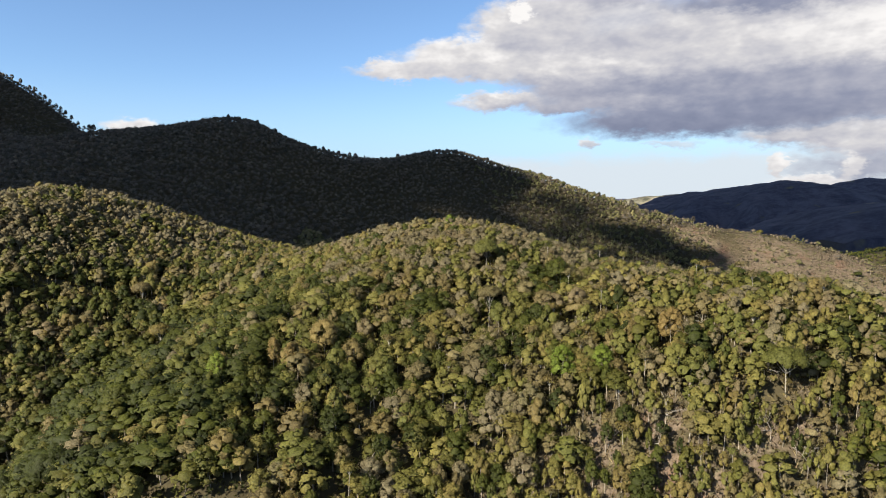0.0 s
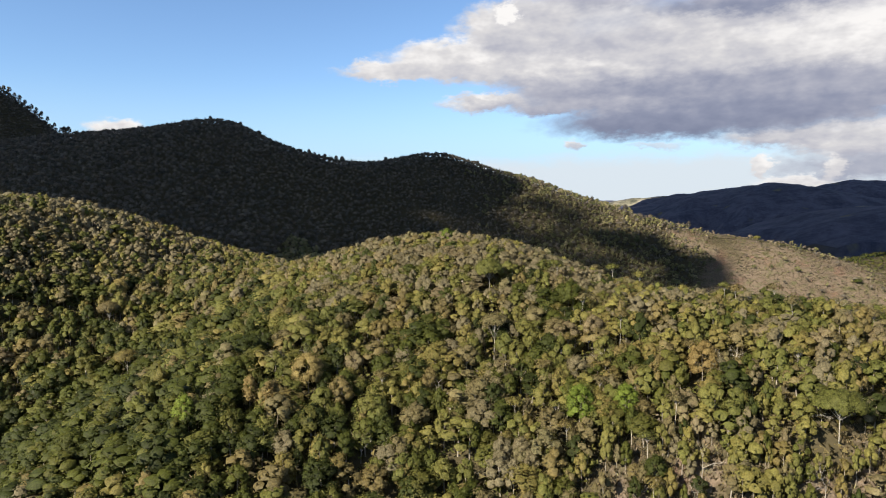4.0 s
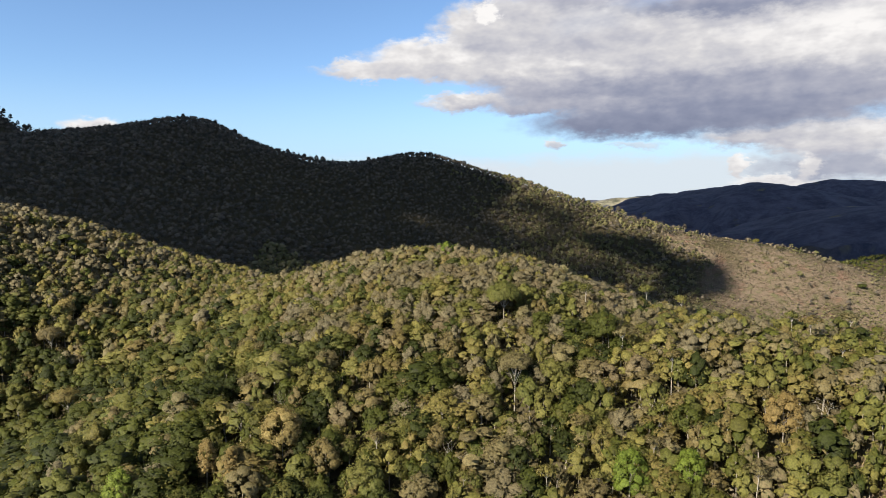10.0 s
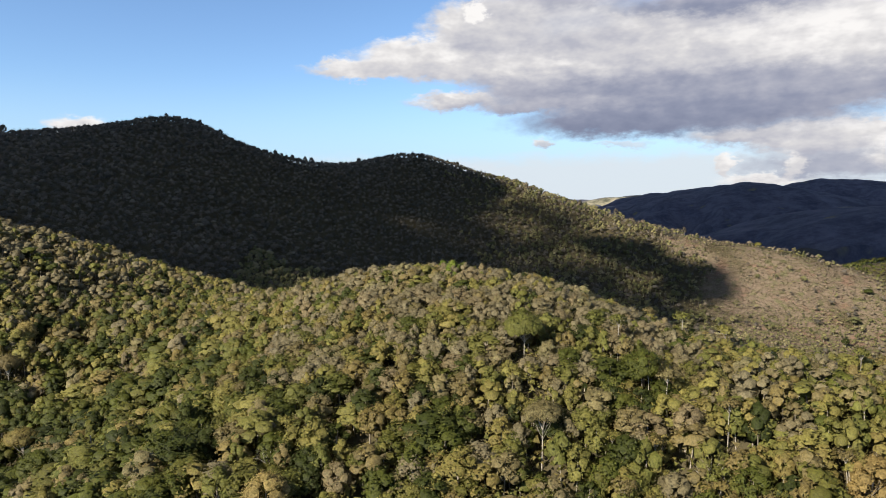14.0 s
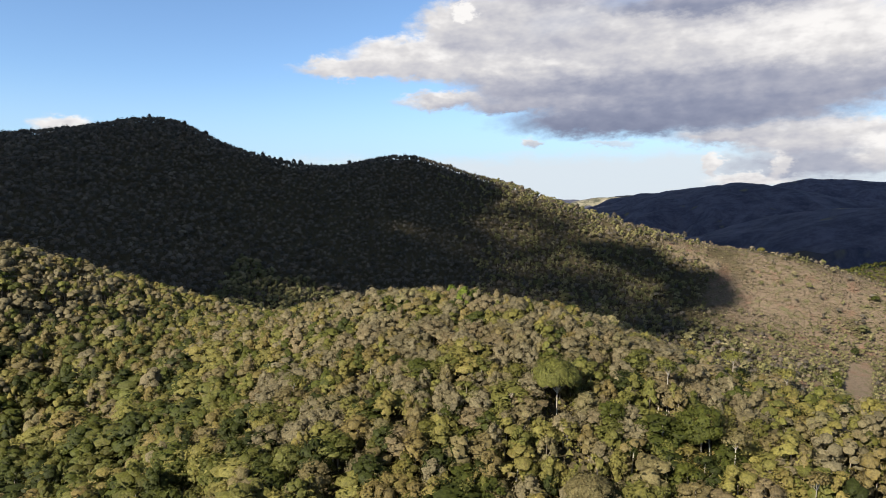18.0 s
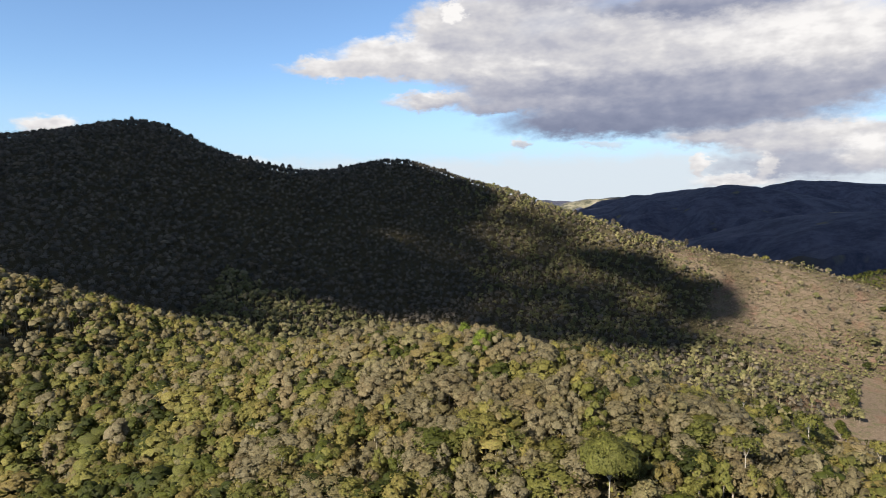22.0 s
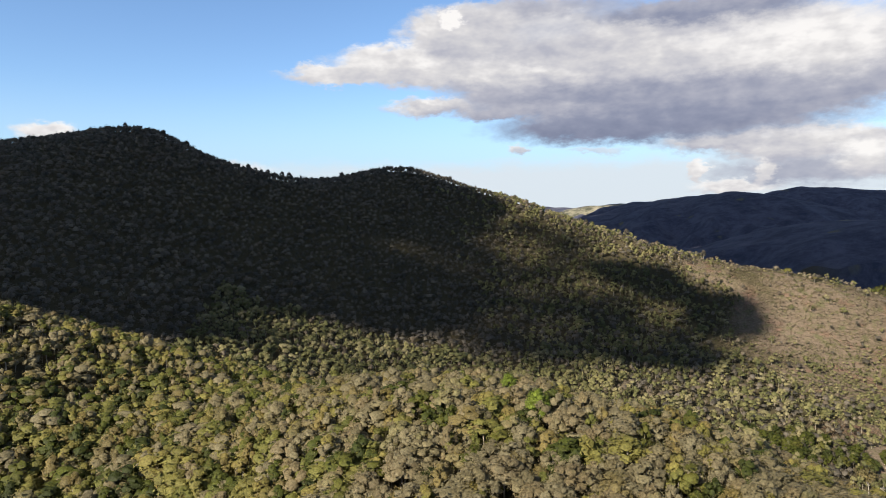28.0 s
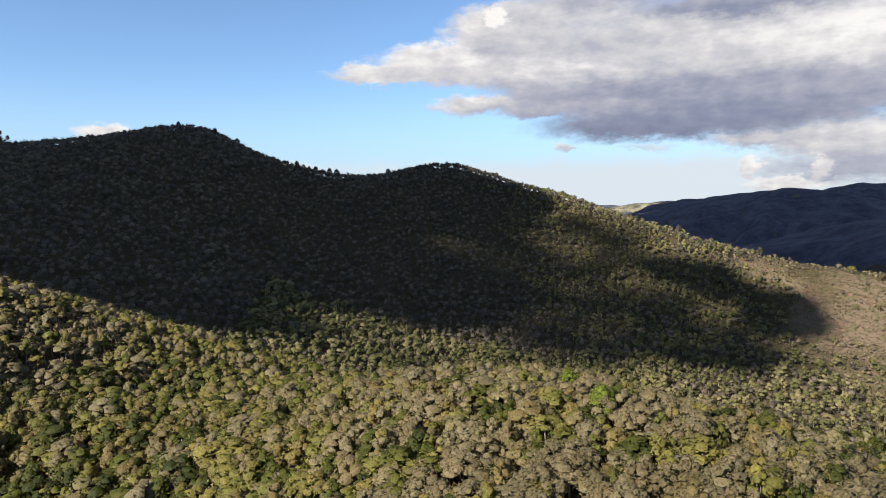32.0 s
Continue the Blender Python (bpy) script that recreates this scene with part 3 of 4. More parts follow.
def slender_tree(seed, level):
    """A long pale stem with a small flat head, about 9 m high."""
    b = Bush(seed)
    r = b.r
    lean = r.uniform(-0.6, 0.6, 2)
    b.limb((0, 0, -0.6), (lean[0] * 0.4, lean[1] * 0.4, 4.5), 0.085, 0.07, 5)
    b.limb((lean[0] * 0.4, lean[1] * 0.4, 4.5), (lean[0], lean[1], 8.0), 0.07, 0.04, 4)
    for k in range(6):
        a = k * 1.3 + r.uniform(0, 1)
        out = r.uniform(0.5, 1.3)
        c = np.array((lean[0] + math.cos(a) * out, lean[1] + math.sin(a) * out, 8.2 + r.uniform(-0.5, 0.5)))
        b.limb((lean[0] * 0.8, lean[1] * 0.8, 6.6), c, 0.045, 0.02, 3, 3 + 2 * k)
        b.leaves(c, (1.0, 1.0, 0.6), 64, 0.27, -0.5, 0.6, 0.0, (lean[0], lean[1], 7.4))
    return b


def bare_tree(seed, level):
    """Leafless, with pale forking branches, about 6 m high."""
    b = Bush(seed)
    r = b.r

    def fork(p, d, length, rad, depth, code=1):
        q = p + d * length
        b.limb(p, q, rad, rad * 0.6, 4 if depth > 1 else 3, code)
        if depth == 0:
            return
        for k in range(3):
            e = d + r.normal(0, 0.55, 3) + (0, 0, 0.15)
            fork(q, e / np.linalg.norm(e), length * r.uniform(0.6, 0.8), rad * 0.6, depth - 1, 3 + 2 * k if code == 1 else code)

    fork(np.array((0, 0, -0.5)), np.array((0.05, 0.05, 1.0)), 2.6, 0.09, 3 if level else 2)
    b.leaves((0, 0, 4.8), (2.0, 2.0, 1.5), 60 if level else 20, 0.5, -0.5, 1.0, 1.0)
    return b


def shrub(seed, level):
    """A low tussocky bush about 2 m high."""
    b = Bush(seed)
    r = b.r
    c = (r.uniform(-0.3, 0.3), r.uniform(-0.3, 0.3), r.uniform(0.3, 0.6))
    rad = np.array((1.25, 1.25, 0.85)) * r.uniform(0.8, 1.15)
    b.leaves(c, rad, 18 if level else 15, 0.36 if level else 0.46, -0.1, 0.6, 0.35, (0, 0, -0.8))
    return b


def tuft(seed):
    """A tuft of long dry grass."""
    b = Bush(seed)
    b.leaves((0, 0, 0.1), (0.45, 0.45, 0.35), 9, 0.6, 0.0, 0.8, 1.0)
    return b

# ---------------------------------------------------------------- where the plants stand
rng = np.random.RandomState(7)


def jittered(x0, x1, y0, y1, step, amount=0.85):
    xs, ys = np.meshgrid(np.arange(x0, x1, step), np.arange(y0, y1, step))
    x = xs.ravel() + rng.uniform(-amount, amount, xs.size) * step * 0.5
    y = ys.ravel() + rng.uniform(-amount, amount, xs.size) * step * 0.5
    return x, y


def field(name, builders, materials, x, y, scale, label, category="forest", spread=1.0):
    """Many plants as one mesh; builders: the shapes they take in turn."""
    pick = rng.randint(0, len(builders), len(x))
    z = ground_height(x, y)
    vs, fs, ms, ts, ns = [], [], [], [], []
    base = 0
    for k, b in enumerate(builders):
        v, f, m, d = b.arrays()
        s = np.where(pick == k)[0]
        if not len(s):
            continue
        a = rng.uniform(0, 2 * math.pi, len(s))
        c, sn = np.cos(a)[:, None], np.sin(a)[:, None]
        wide = (scale[s] * (spread[s] if isinstance(spread, np.ndarray) else spread) * rng.uniform(0.85, 1.15, len(s)))[:, None]
        px = (v[None, :, 0] * c - v[None, :, 1] * sn) * wide + x[s][:, None]
        py = (v[None, :, 0] * sn + v[None, :, 1] * c) * wide + y[s][:, None]
        pz = v[None, :, 2] * (scale[s] * rng.uniform(0.85, 1.15, len(s)))[:, None] + z[s][:, None]
        ns.append(np.stack([d[None, :, 0] * c - d[None, :, 1] * sn, d[None, :, 0] * sn + d[None, :, 1] * c, np.broadcast_to(d[None, :, 2], px.shape)], -1).reshape(-1, 3))
        vs.append(np.stack([px, py, pz], -1).reshape(-1, 3))
        fs.append((f[None] + (np.arange(len(s)) * len(v))[:, None, None] + base).reshape(-1, 3))
        ms.append(np.tile(m, len(s)))
        ts.append(np.repeat(rng.uniform(0, 1, len(s)), len(v)))
        base += len(s) * len(v)
    ob = new(name, mesh_object(name, np.vstack(vs), 3, np.vstack(fs), materials, np.concatenate(ms) % 2, np.concatenate(ts), True, np.vstack(ns)))
    return tagged(ob, label, category, kind="stuff")


def species(kind, shapes, materials, x, y, scale, label, group, spread=None):
    """Single trees, each a thing with its trunk and crown, repeated from a few built ones."""
    z = ground_height(x, y)
    firsts = []
    for b in shapes:
        v, f, m, d = b.arrays()
        top = new(kind)
        wood = [(int(c), "trunk" if c == 1 else "branch") for c in np.unique(m[m % 2 == 1])]
        for mat, part_name in wood + [(0, "crown")]:
            of = (m == mat) if mat else (m % 2 == 0)
            sel = f[of]
            if not len(sel):
                continue
            used, inv = np.unique(sel, return_inverse=True)
            me = mesh_object(part_name, v[used], 3, inv.reshape(-1, 3), [materials[mat % 2]], None, None, True, d[used])
            new(part_name, me).parent = top
        tagged(top, label, "tree", group)
        firsts.append(top)
    for i in range(len(x)):
        m = pose(x[i], y[i], z[i], 0, 0, rng.uniform(0, 360)) 
        b = firsts[i % len(firsts)]
        s = scale[i] * rng.uniform(0.9, 1.1) * (1.0 if spread is None else spread[i])
        if i < len(firsts):
            b.matrix_world = m
            b.scale = (s, s, scale[i])
        else:
            c = copy_thing(b, m)
            c.scale = (s, s, scale[i])


def in_gully(x, y):
    """1 in the hollow between the spurs: tall trees apart, in dark greens that also deepen its shade."""
    return np.exp(-(((x + 118) / 82) ** 2 + ((y - 190) / 105) ** 2))


def sort_out(x, y):
    """Shares of the kinds of tree from place to place on the near spurs."""
    wild = ripple(x, y, 22, 11)
    crest = soft_step(canopy_height(x, y), -32, -10)
    u = rng.uniform(0, 1, len(x))
    gully = in_gully(x, y)
    p_dry = np.clip(0.12 + 0.46 * crest + 0.18 * wild - 0.35 * gully, 0.02, 0.75)
    p_green = np.clip(0.20 - 0.16 * crest - 0.14 * wild + 0.80 * gully, 0.03, 0.95)
    return np.where(u < p_dry, "dry", np.where(u < p_dry + p_green, "green", "olive"))


def falls_away(x, y):
    """Slope of the land along y: below zero where it drops behind a crest."""
    return (canopy_height(x, y + 4.0) - canopy_height(x, y - 4.0)) / 8.0


# trees that stand out: kind, x, y, size across, height
LANDMARKS = [("gold", -36, 200, 8.8, 12.4), ("gold", 65, 185, 7.2, 12.0), ("gold", -50, 193, 4.0, 11.6), ("gold", -44, 190, 3.8, 11.6),
             ("lime", 45, 181.5, 6.4, 12.2), ("lime", 34, 184.5, 7.2, 12.4), ("lime", -64, 186, 6.4, 12.0), ("lime", 3.6, 275, 4.4, 7.8),
             ("lime", 2, 292, 3.6, 7.2), ("umbrella", 15.5, 228, 11.0, 11.6), ("umbrella", 88, 166, 10.5, 12.4), ("umbrella", -117, 270, 9.0, 12.6),
             ("umbrella", -139, 303, 9.4, 12.6), ("umbrella", 15, 207, 7.4, 13.2), ("deep", -100, 246, 9.4, 12.4), ("deep", 38, 216, 8.0, 10.6),
             ("deep", -103, 170, 13.0, 13.0), ("deep", -93, 187, 9.0, 12.5), ("orange", -142, 320, 7.4, 10.6), ("umbrella", 354, 737, 7.5, 7.5), ("umbrella", 372, 724, 4.5, 5.0), ("deep", 418, 660, 8.0, 5.5)]
for kind, name, mats, label, extra in (
        ("gold", "flowering_tree", [GOLD, BARK], "round tree covered in golden-brown blossom on the spur", dict(flat=0.95)),
        ("lime", "lime_green_tree", [LIME, BARK], "bright lime-green tree in fresh leaf on the spur", dict(flat=1.0)),
        ("umbrella", "umbrella_tree", [OLIVE, PALE], "wide umbrella-headed tree with pale bare limbs", dict(flat=0.62, fork=4)),
        ("deep", "dark_green_tree", [GREEN, BARK], "large dark green spreading tree on the slope", dict(flat=0.7)),
        ("orange", "rusty_tree", [GOLD, BARK], "rusty orange tree on the far spur", dict(flat=0.8))):
    for k, (what, tx, ty, across, high) in enumerate(LANDMARKS):
        if what == kind:
            b = broad_tree(300 + k, 3, 0.0, high / 7.0, extra["flat"], across / 4.3, extra.get("fork", 0))
            species(name, [b], mats, np.array([float(tx)]), np.array([float(ty)]), np.array([1.0]), label, "")

# tall dark trees along the skyline of the left mountain, and a few that overtop the ridge
x = np.array([-696, -683, -670, -664, -655, -648, -641, -632, -626, -619, -611, -603, -596, -432.0, -426])
y = np.array([1078, 1079, 1081, 1083, 1082, 1084, 1086, 1087, 1089, 1090, 1093, 1097, 1102, 812.0, 808])
species("tall_gum_tree", [broad_tree(160 + k, 2, 0.0, 1.1, 0.6, 0.8) for k in range(4)], [SHADE_TONED, BARK], x, y, rng.uniform(1.5, 2.1, len(x)), "tall dark open-headed tree on the mountain skyline", "skyline trees")
x = np.array([-300, -262, -236, -190, -160, -152, -140, -126, -118, -80, -64, -52, 20, 64, 137, 205, 240, 300.0])
y = np.array([930, 940, 935, 905, 890, 884, 888, 889, 893, 930, 943, 950, 962, 950, 922, 868, 840, 790.0])
species("ridge_top_tree", [broad_tree(170 + k, 2, 0.0, 1.0, 0.8) for k in range(4)], [SHADE_TONED, BARK], x, y, rng.uniform(1.1, 1.6, len(x)), "dark tree that overtops the ridge line", "ridge top trees")


# the near spurs
x, y = jittered(-230, 175, 118, 350, 2.7)
flank = lower_flank(x, y)
size = (0.8 + 0.52 * flank) * rng.uniform(0.82, 1.2, len(x))
bare = open_ground(x, y)
girth = np.exp(np.clip(rng.normal(0, 0.27, len(x)), -0.5, 0.62)) * (1 - 0.3 * soft_step(bare, 0.25, 0.5)) * (1 + 0.3 * in_gully(x, y))
keep = (np.abs(x) < 40 + 0.72 * y) & (rng.uniform(0, 1, len(x)) < (0.90 / (size * girth)) ** 1.7 * (1 - 0.30 * soft_step(bare, 0.3, 0.55)) * (1 - 0.15 * in_gully(x, y))) & (falls_away(x, y) > -0.5)
for _, tx, ty, across, _h in LANDMARKS:
    keep &= (x - tx) ** 2 + (y - ty) ** 2 > (across * 0.42) ** 2
x, y, girth, size, bare = x[keep], y[keep], girth[keep], size[keep] * (1 - 0.22 * (bare[keep] > 0.45)), bare[keep]
what = sort_out(x, y)
spread = (1.30 - 0.14 * lower_flank(x, y)) * girth
corridor = (np.abs(x + 5) < 55) & (y > 135) & (y < 290)
for w, mats, tw, label in (("olive", [OLIVE, BARK], 0.0, "olive-green round-headed tree on the wooded spur"),
                           ("green", [GREEN, BARK], 0.0, "dark green dense broadleaf tree on the wooded spur"),
                           ("dry", [DRY, BARK], 0.1, "grey-brown half-leafless dry season tree on the spur")):
    sel = np.where((what == w) & corridor)[0]
    sel = sel[:: max(1, len(sel) // 290)][:290]
    rest = np.setdiff1d(np.where(what == w)[0], sel)
    kind = {"olive": "broadleaf_tree", "green": "dense_tree", "dry": "dry_tree"}[w]
    species(kind, [broad_tree(20 + k, 2, tw, 1.0, (1.0, 0.75, 1.15, 0.85, 0.7, 1.0)[k]) for k in range(6)], mats, x[sel], y[sel], size[sel], label, w + " trees of the near spur", spread[sel])
    field(w + "_forest", [broad_tree(40 + k, 1, tw, 1.0, (1.0, 0.75, 1.15, 0.85, 0.7, 1.0, 0.9, 1.1)[k]) for k in range(8)], mats, x[rest], y[rest], size[rest],
          label.replace("tree", "trees"), "forest", spread[rest])

# long-stemmed and leafless trees on the lower face
x, y = jittered(-95, 115, 130, 290, 8.0)
flank = lower_flank(x, y)
keep = rng.uniform(0, 1, len(x)) < 0.07 * (flank > 0.25) + 0.5 * flank * (x > -5)
x, y = x[keep], y[keep]
thin = rng.uniform(0, 1, len(x)) < 0.62
species("slender_tree", [slender_tree(120 + k, 2) for k in range(6)], [OLIVE, PALE], x[thin], y[thin], rng.uniform(0.85, 1.3, thin.sum()),
        "tall slender tree with a long pale trunk and small head", "slender trees")
species("bare_tree", [bare_tree(140 + k, 2) for k in range(5)], [DRY, PALE], x[~thin], y[~thin], rng.uniform(0.9, 1.5, (~thin).sum()),
        "leafless tree with pale forking branches", "bare trees")

# undergrowth and grass between the stems
x, y = jittered(-190, 150, 120, 335, 3.0)
keep = (np.abs(x) < 40 + 0.72 * y) & (falls_away(x, y) > -0.5)
x, y = x[keep], y[keep]
# bushes in the hollow are coloured dark to pass for shaded gaps
gap_dark = rng.uniform(0, 1, len(x)) < 1.4 * in_gully(x, y)
straw = ~gap_dark & (rng.uniform(0, 1, len(x)) < 1.2 * soft_step(open_ground(x, y), 0.15, 0.6)) & (y < 215)
tall = rng.uniform(1.3, 2.5, len(x)) * (1 + 0.3 * lower_flank(x, y))
field("undergrowth", [shrub(100 + k, 1) for k in range(6)], [OLIVE, BARK], x[~gap_dark & ~straw], y[~gap_dark & ~straw], tall[~gap_dark & ~straw], "olive and brown bushes between the tree stems", "bushes")
field("dry_undergrowth", [shrub(112 + k, 1) for k in range(4)], [SCRUB, BARK], x[straw], y[straw], 0.6 * tall[straw], "low tawny bushes on the open grassy face", "bushes")
field("damp_undergrowth", [shrub(106 + k, 1) for k in range(4)], [GREEN, BARK], x[gap_dark], y[gap_dark], 0.7 * tall[gap_dark], "bushes under the trees of the hollow, coloured dark green like shaded gaps", "bushes")
x, y = jittered(-25, 118, 124, 196, 1.0)
keep = open_ground(x, y) > 0.3
field("straw_grass", [tuft(110 + k) for k in range(5)], [STRAW, BARK], x[keep], y[keep], rng.uniform(0.7, 1.5, keep.sum()), "dry straw-coloured grass on the open slope", "grass")

# woods in the valley under the flight and beside it
x, y = jittered(-230, -20, 62, 118, 5.0)
near = rng.uniform(0, 1, len(x)) < 0.72
for w, mats, sel in (("green", [GREEN, BARK], near), ("olive", [OLIVE, BARK], ~near)):
    field(w + "_foot_forest", [broad_tree(52 + k, 1, 0.0, 1.0, (0.9, 0.7, 1.1, 0.8)[k]) for k in range(4)], mats, x[sel], y[sel], rng.uniform(1.2, 1.6, sel.sum()), w + " trees at the foot of the spur", spread=1.2 * np.exp(np.clip(rng.normal(0, 0.25, sel.sum()), -0.4, 0.5)))
x, y = jittered(-260, 260, -90, 118, 6.4)
keep = (x > -20) | (y < 62) | (x < -230)
x, y = x[keep], y[keep]
field("valley_forest", [broad_tree(50 + k, 0) for k in range(5)], [GREEN, BARK], x, y, rng.uniform(1.3, 1.9, len(x)), "dark green forest in the valley below", spread=1.25)

# left spur running up and away
x, y = jittered(-430, -10, 350, 520, 4.0)
keep = (x < 30 - 0.12 * (y - 345)) & (falls_away(x, y) > -0.4) & (x > -60 - 0.72 * y) & (rng.uniform(0, 1, len(x)) < 0.9)
x, y = x[keep], y[keep]
what = sort_out(x, y)
for w, mats, tw in (("olive", [OLIVE, BARK], 0.0), ("green", [GREEN, BARK], 0.0), ("dry", [DRY, BARK], 0.2)):
    s = what == w
    field(w + "_spur_forest", [broad_tree(60 + k, 0.5, tw, 1.0, 0.9) for k in range(8)], mats, x[s], y[s], rng.uniform(0.8, 1.2, s.sum()), w + " trees of the long spur, seen from afar", spread=1.3 * np.exp(np.clip(rng.normal(0, 0.25, s.sum()), -0.5, 0.6)))

# the ridge
x, y = jittered(-720, 440, 470, 1130, 5.1)
dry = dry_slope(x, y)
yard = ((((x - 264) / 22) ** 2 + ((y - 480) / 30) ** 2) < 1) | (((x - 221) ** 2 + (y - 450) ** 2) < 160) | ((open_ground(x, y) > 0.75) & (x > 220) & (y < 600))
keep = ~yard & (rng.uniform(0, 1, len(x)) > dry * 0.93) & (falls_away(x, y) > -0.25) & (x > -60 - 0.72 * y) & ~((x < 30) & (y < 520) & (x < 30 - 0.12 * (y - 345)))
x, y = x[keep], y[keep]
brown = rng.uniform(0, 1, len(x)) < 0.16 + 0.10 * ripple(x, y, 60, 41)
# where sun reaches the ridge the trees take the lighter leaf colour
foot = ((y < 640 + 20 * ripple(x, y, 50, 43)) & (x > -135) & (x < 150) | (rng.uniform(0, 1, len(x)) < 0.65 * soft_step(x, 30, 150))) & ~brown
for w, mats, s in (("ridge_forest", [SHADE_TONED, BARK], ~brown & ~foot), ("dry_ridge_forest", [RUSSET, BARK], brown), ("sunny_ridge_forest", [SUN_TONED, BARK], foot)):
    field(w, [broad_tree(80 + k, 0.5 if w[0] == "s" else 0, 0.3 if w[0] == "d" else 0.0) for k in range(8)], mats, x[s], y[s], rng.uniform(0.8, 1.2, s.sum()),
          {"r": "olive forest covering the long ridge, leaves coloured darker for shade", "d": "brownish dry trees scattered in the ridge forest", "s": "olive forest low on the ridge, leaves coloured lighter for sun"}[w[0]], spread=1.3 * np.exp(np.clip(rng.normal(0, 0.25, s.sum()), -0.5, 0.6)))
x, y = jittered(140, 640, 440, 1000, 2.3)
d = dry_slope(x, y)
keep = (d > 0.3) & ((((x - 264) / 24) ** 2 + ((y - 480) / 32) ** 2) > 1) & (((x - 221) ** 2 + (y - 450) ** 2) > 160) & ((((x - 262) / 24) ** 2 + ((y - 536) / 12) ** 2) > 1) & (off_line([(280, 498, 0), (312, 540, 0), (345, 580, 0)], x, y) > 8) & (rng.uniform(0, 1, len(x)) < 0.92 + 0.25 * ripple(x, y, 35, 21)) & (falls_away(x, y) > -0.25)
x, y = x[keep], y[keep]
green = rng.uniform(0, 1, len(x)) < np.clip(0.30 + 0.30 * ripple(x, y, 80, 23) + 0.75 * soft_step(675 - y, 0, 70), 0.03, 0.93)
high = rng.uniform(0, 1, len(x)) < 0.09 + 0.1 * ripple(x, y, 40, 27) + 0.45 * soft_step(670 - y, 0, 110)
low_shapes, tree_shapes = [shrub(90 + k, 0) for k in range(8)], [broad_tree(180 + k, 0, 0.15 * (k % 2), 0.75, 0.8, 1.15) for k in range(6)]
for sel, mats, hue in ((~green, [SCRUB, BARK], "dry tawny"), (green, [SUN_TONED, BARK], "olive")):
    a, b = sel & ~high, sel & high
    first = hue.split()[0]
    field(first + "_scrub", low_shapes, mats, x[a], y[a], rng.uniform(0.8, 1.3, a.sum()) ** 2, hue + " bushes covering the open shoulder", "scrub")
    field(first + "_scrub_trees", tree_shapes, mats, x[b], y[b], rng.uniform(0.5, 0.85, b.sum()), hue + " small trees among the scrub of the shoulder", "scrub")


# the clearing at the foot of the shoulder: a pale track and two little sheds
def ribbon(name, line, wide, mat, label, category):
    v, f = [], []
    for i, (px, py) in enumerate(line):
        qx, qy = line[min(i + 1, len(line) - 1)]
        ox, oy = line[max(i - 1, 0)]
        d = Vector((qx - ox, qy - oy)).normalized()
        for k in (-1, -0.4, 0.4, 1):
            e = wide * (1 + 0.25 * math.sin(i * 1.7 + k))
            vx, vy = px - d.y * k * e, py + d.x * k * e
            v.append((vx, vy, float(ground_height(np.array([vx]), np.array([vy]))[0]) + (0.12 if abs(k) < 0.9 else 0.02)))
    for i in range(len(line) - 1):
        for k in range(3):
            f.append((4 * i + k, 4 * i + k + 1, 4 * i + k + 5, 4 * i + k + 4))
    return tagged(new(name, mesh_object(name, np.array(v), 4, f, [mat], None, None, True)), label, category, kind="structure")


ribbon("dirt_track", [(205 + 2.6 * i, 446 + 2.3 * i + 1.6 * math.sin(i * 0.6)) for i in range(14)], 1.2, SAND, "pale sandy track through the clearing", "track")
ribbon("pasture_strip", [(240 + 4 * i, 462 + 1.6 * i) for i in range(10)], 3.4, MEADOW, "bright green grass strip beside the track", "grass")
# low red-brown bushes added to stand for a patch of reddish soil
x, y = jittered(236, 288, 522, 550, 1.5)
keep = (((x - 262) / 24) ** 2 + ((y - 536) / 12) ** 2) < 1
field("bracken", [shrub(116 + k, 1) for k in range(4)], [RED_BUSH, BARK], x[keep], y[keep], rng.uniform(0.6, 0.95, keep.sum()), "patch of red-brown bushes above the clearing, in place of reddish soil", "bracken")
along = rng.uniform(0, 1, 64)
x, y = 190 + 62 * along + rng.uniform(-6, 6, 64), 528 - 34 * along + rng.uniform(-16, 14, 64)
x, y = np.append(x, (297, 270, 353, 288)), np.append(y, (541, 512, 598, 528))
species("clearing_tree", [broad_tree(190 + k, 2, 0.0, 1.1, (0.7, 0.9, 0.75)[k]) for k in range(3)], [GREEN, BARK], x, y, rng.uniform(0.85, 1.25, len(x)), "dark green tree at the edge of the clearing", "trees round the clearing", np.full(len(x), 1.25))
x, y = jittered(440, 650, 730, 870, 6.0)
field("low_hill_forest", [broad_tree(86 + k, 0) for k in range(4)], [GREEN, BARK], x, y, rng.uniform(0.7, 1.1, len(x)), "dark green trees on the low hill beyond the shoulder", spread=1.3)


def box_part(name, size, at, mat, parent, bevel=0.03):
    bm = bmesh.new()
    bmesh.ops.create_cube(bm, size=1.0)
    for v in bm.verts:
        v.co = Vector((v.co.x * size[0] + at[0], v.co.y * size[1] + at[1], v.co.z * size[2] + at[2]))
    bmesh.ops.bevel(bm, geom=bm.edges[:], offset=bevel, segments=1, affect="EDGES")
    me = bpy.data.meshes.new(name)
    bm.to_mesh(me)
    bm.free()
    me.materials.append(mat)
    ob = new(name, me)
    ob.parent = parent
    return ob


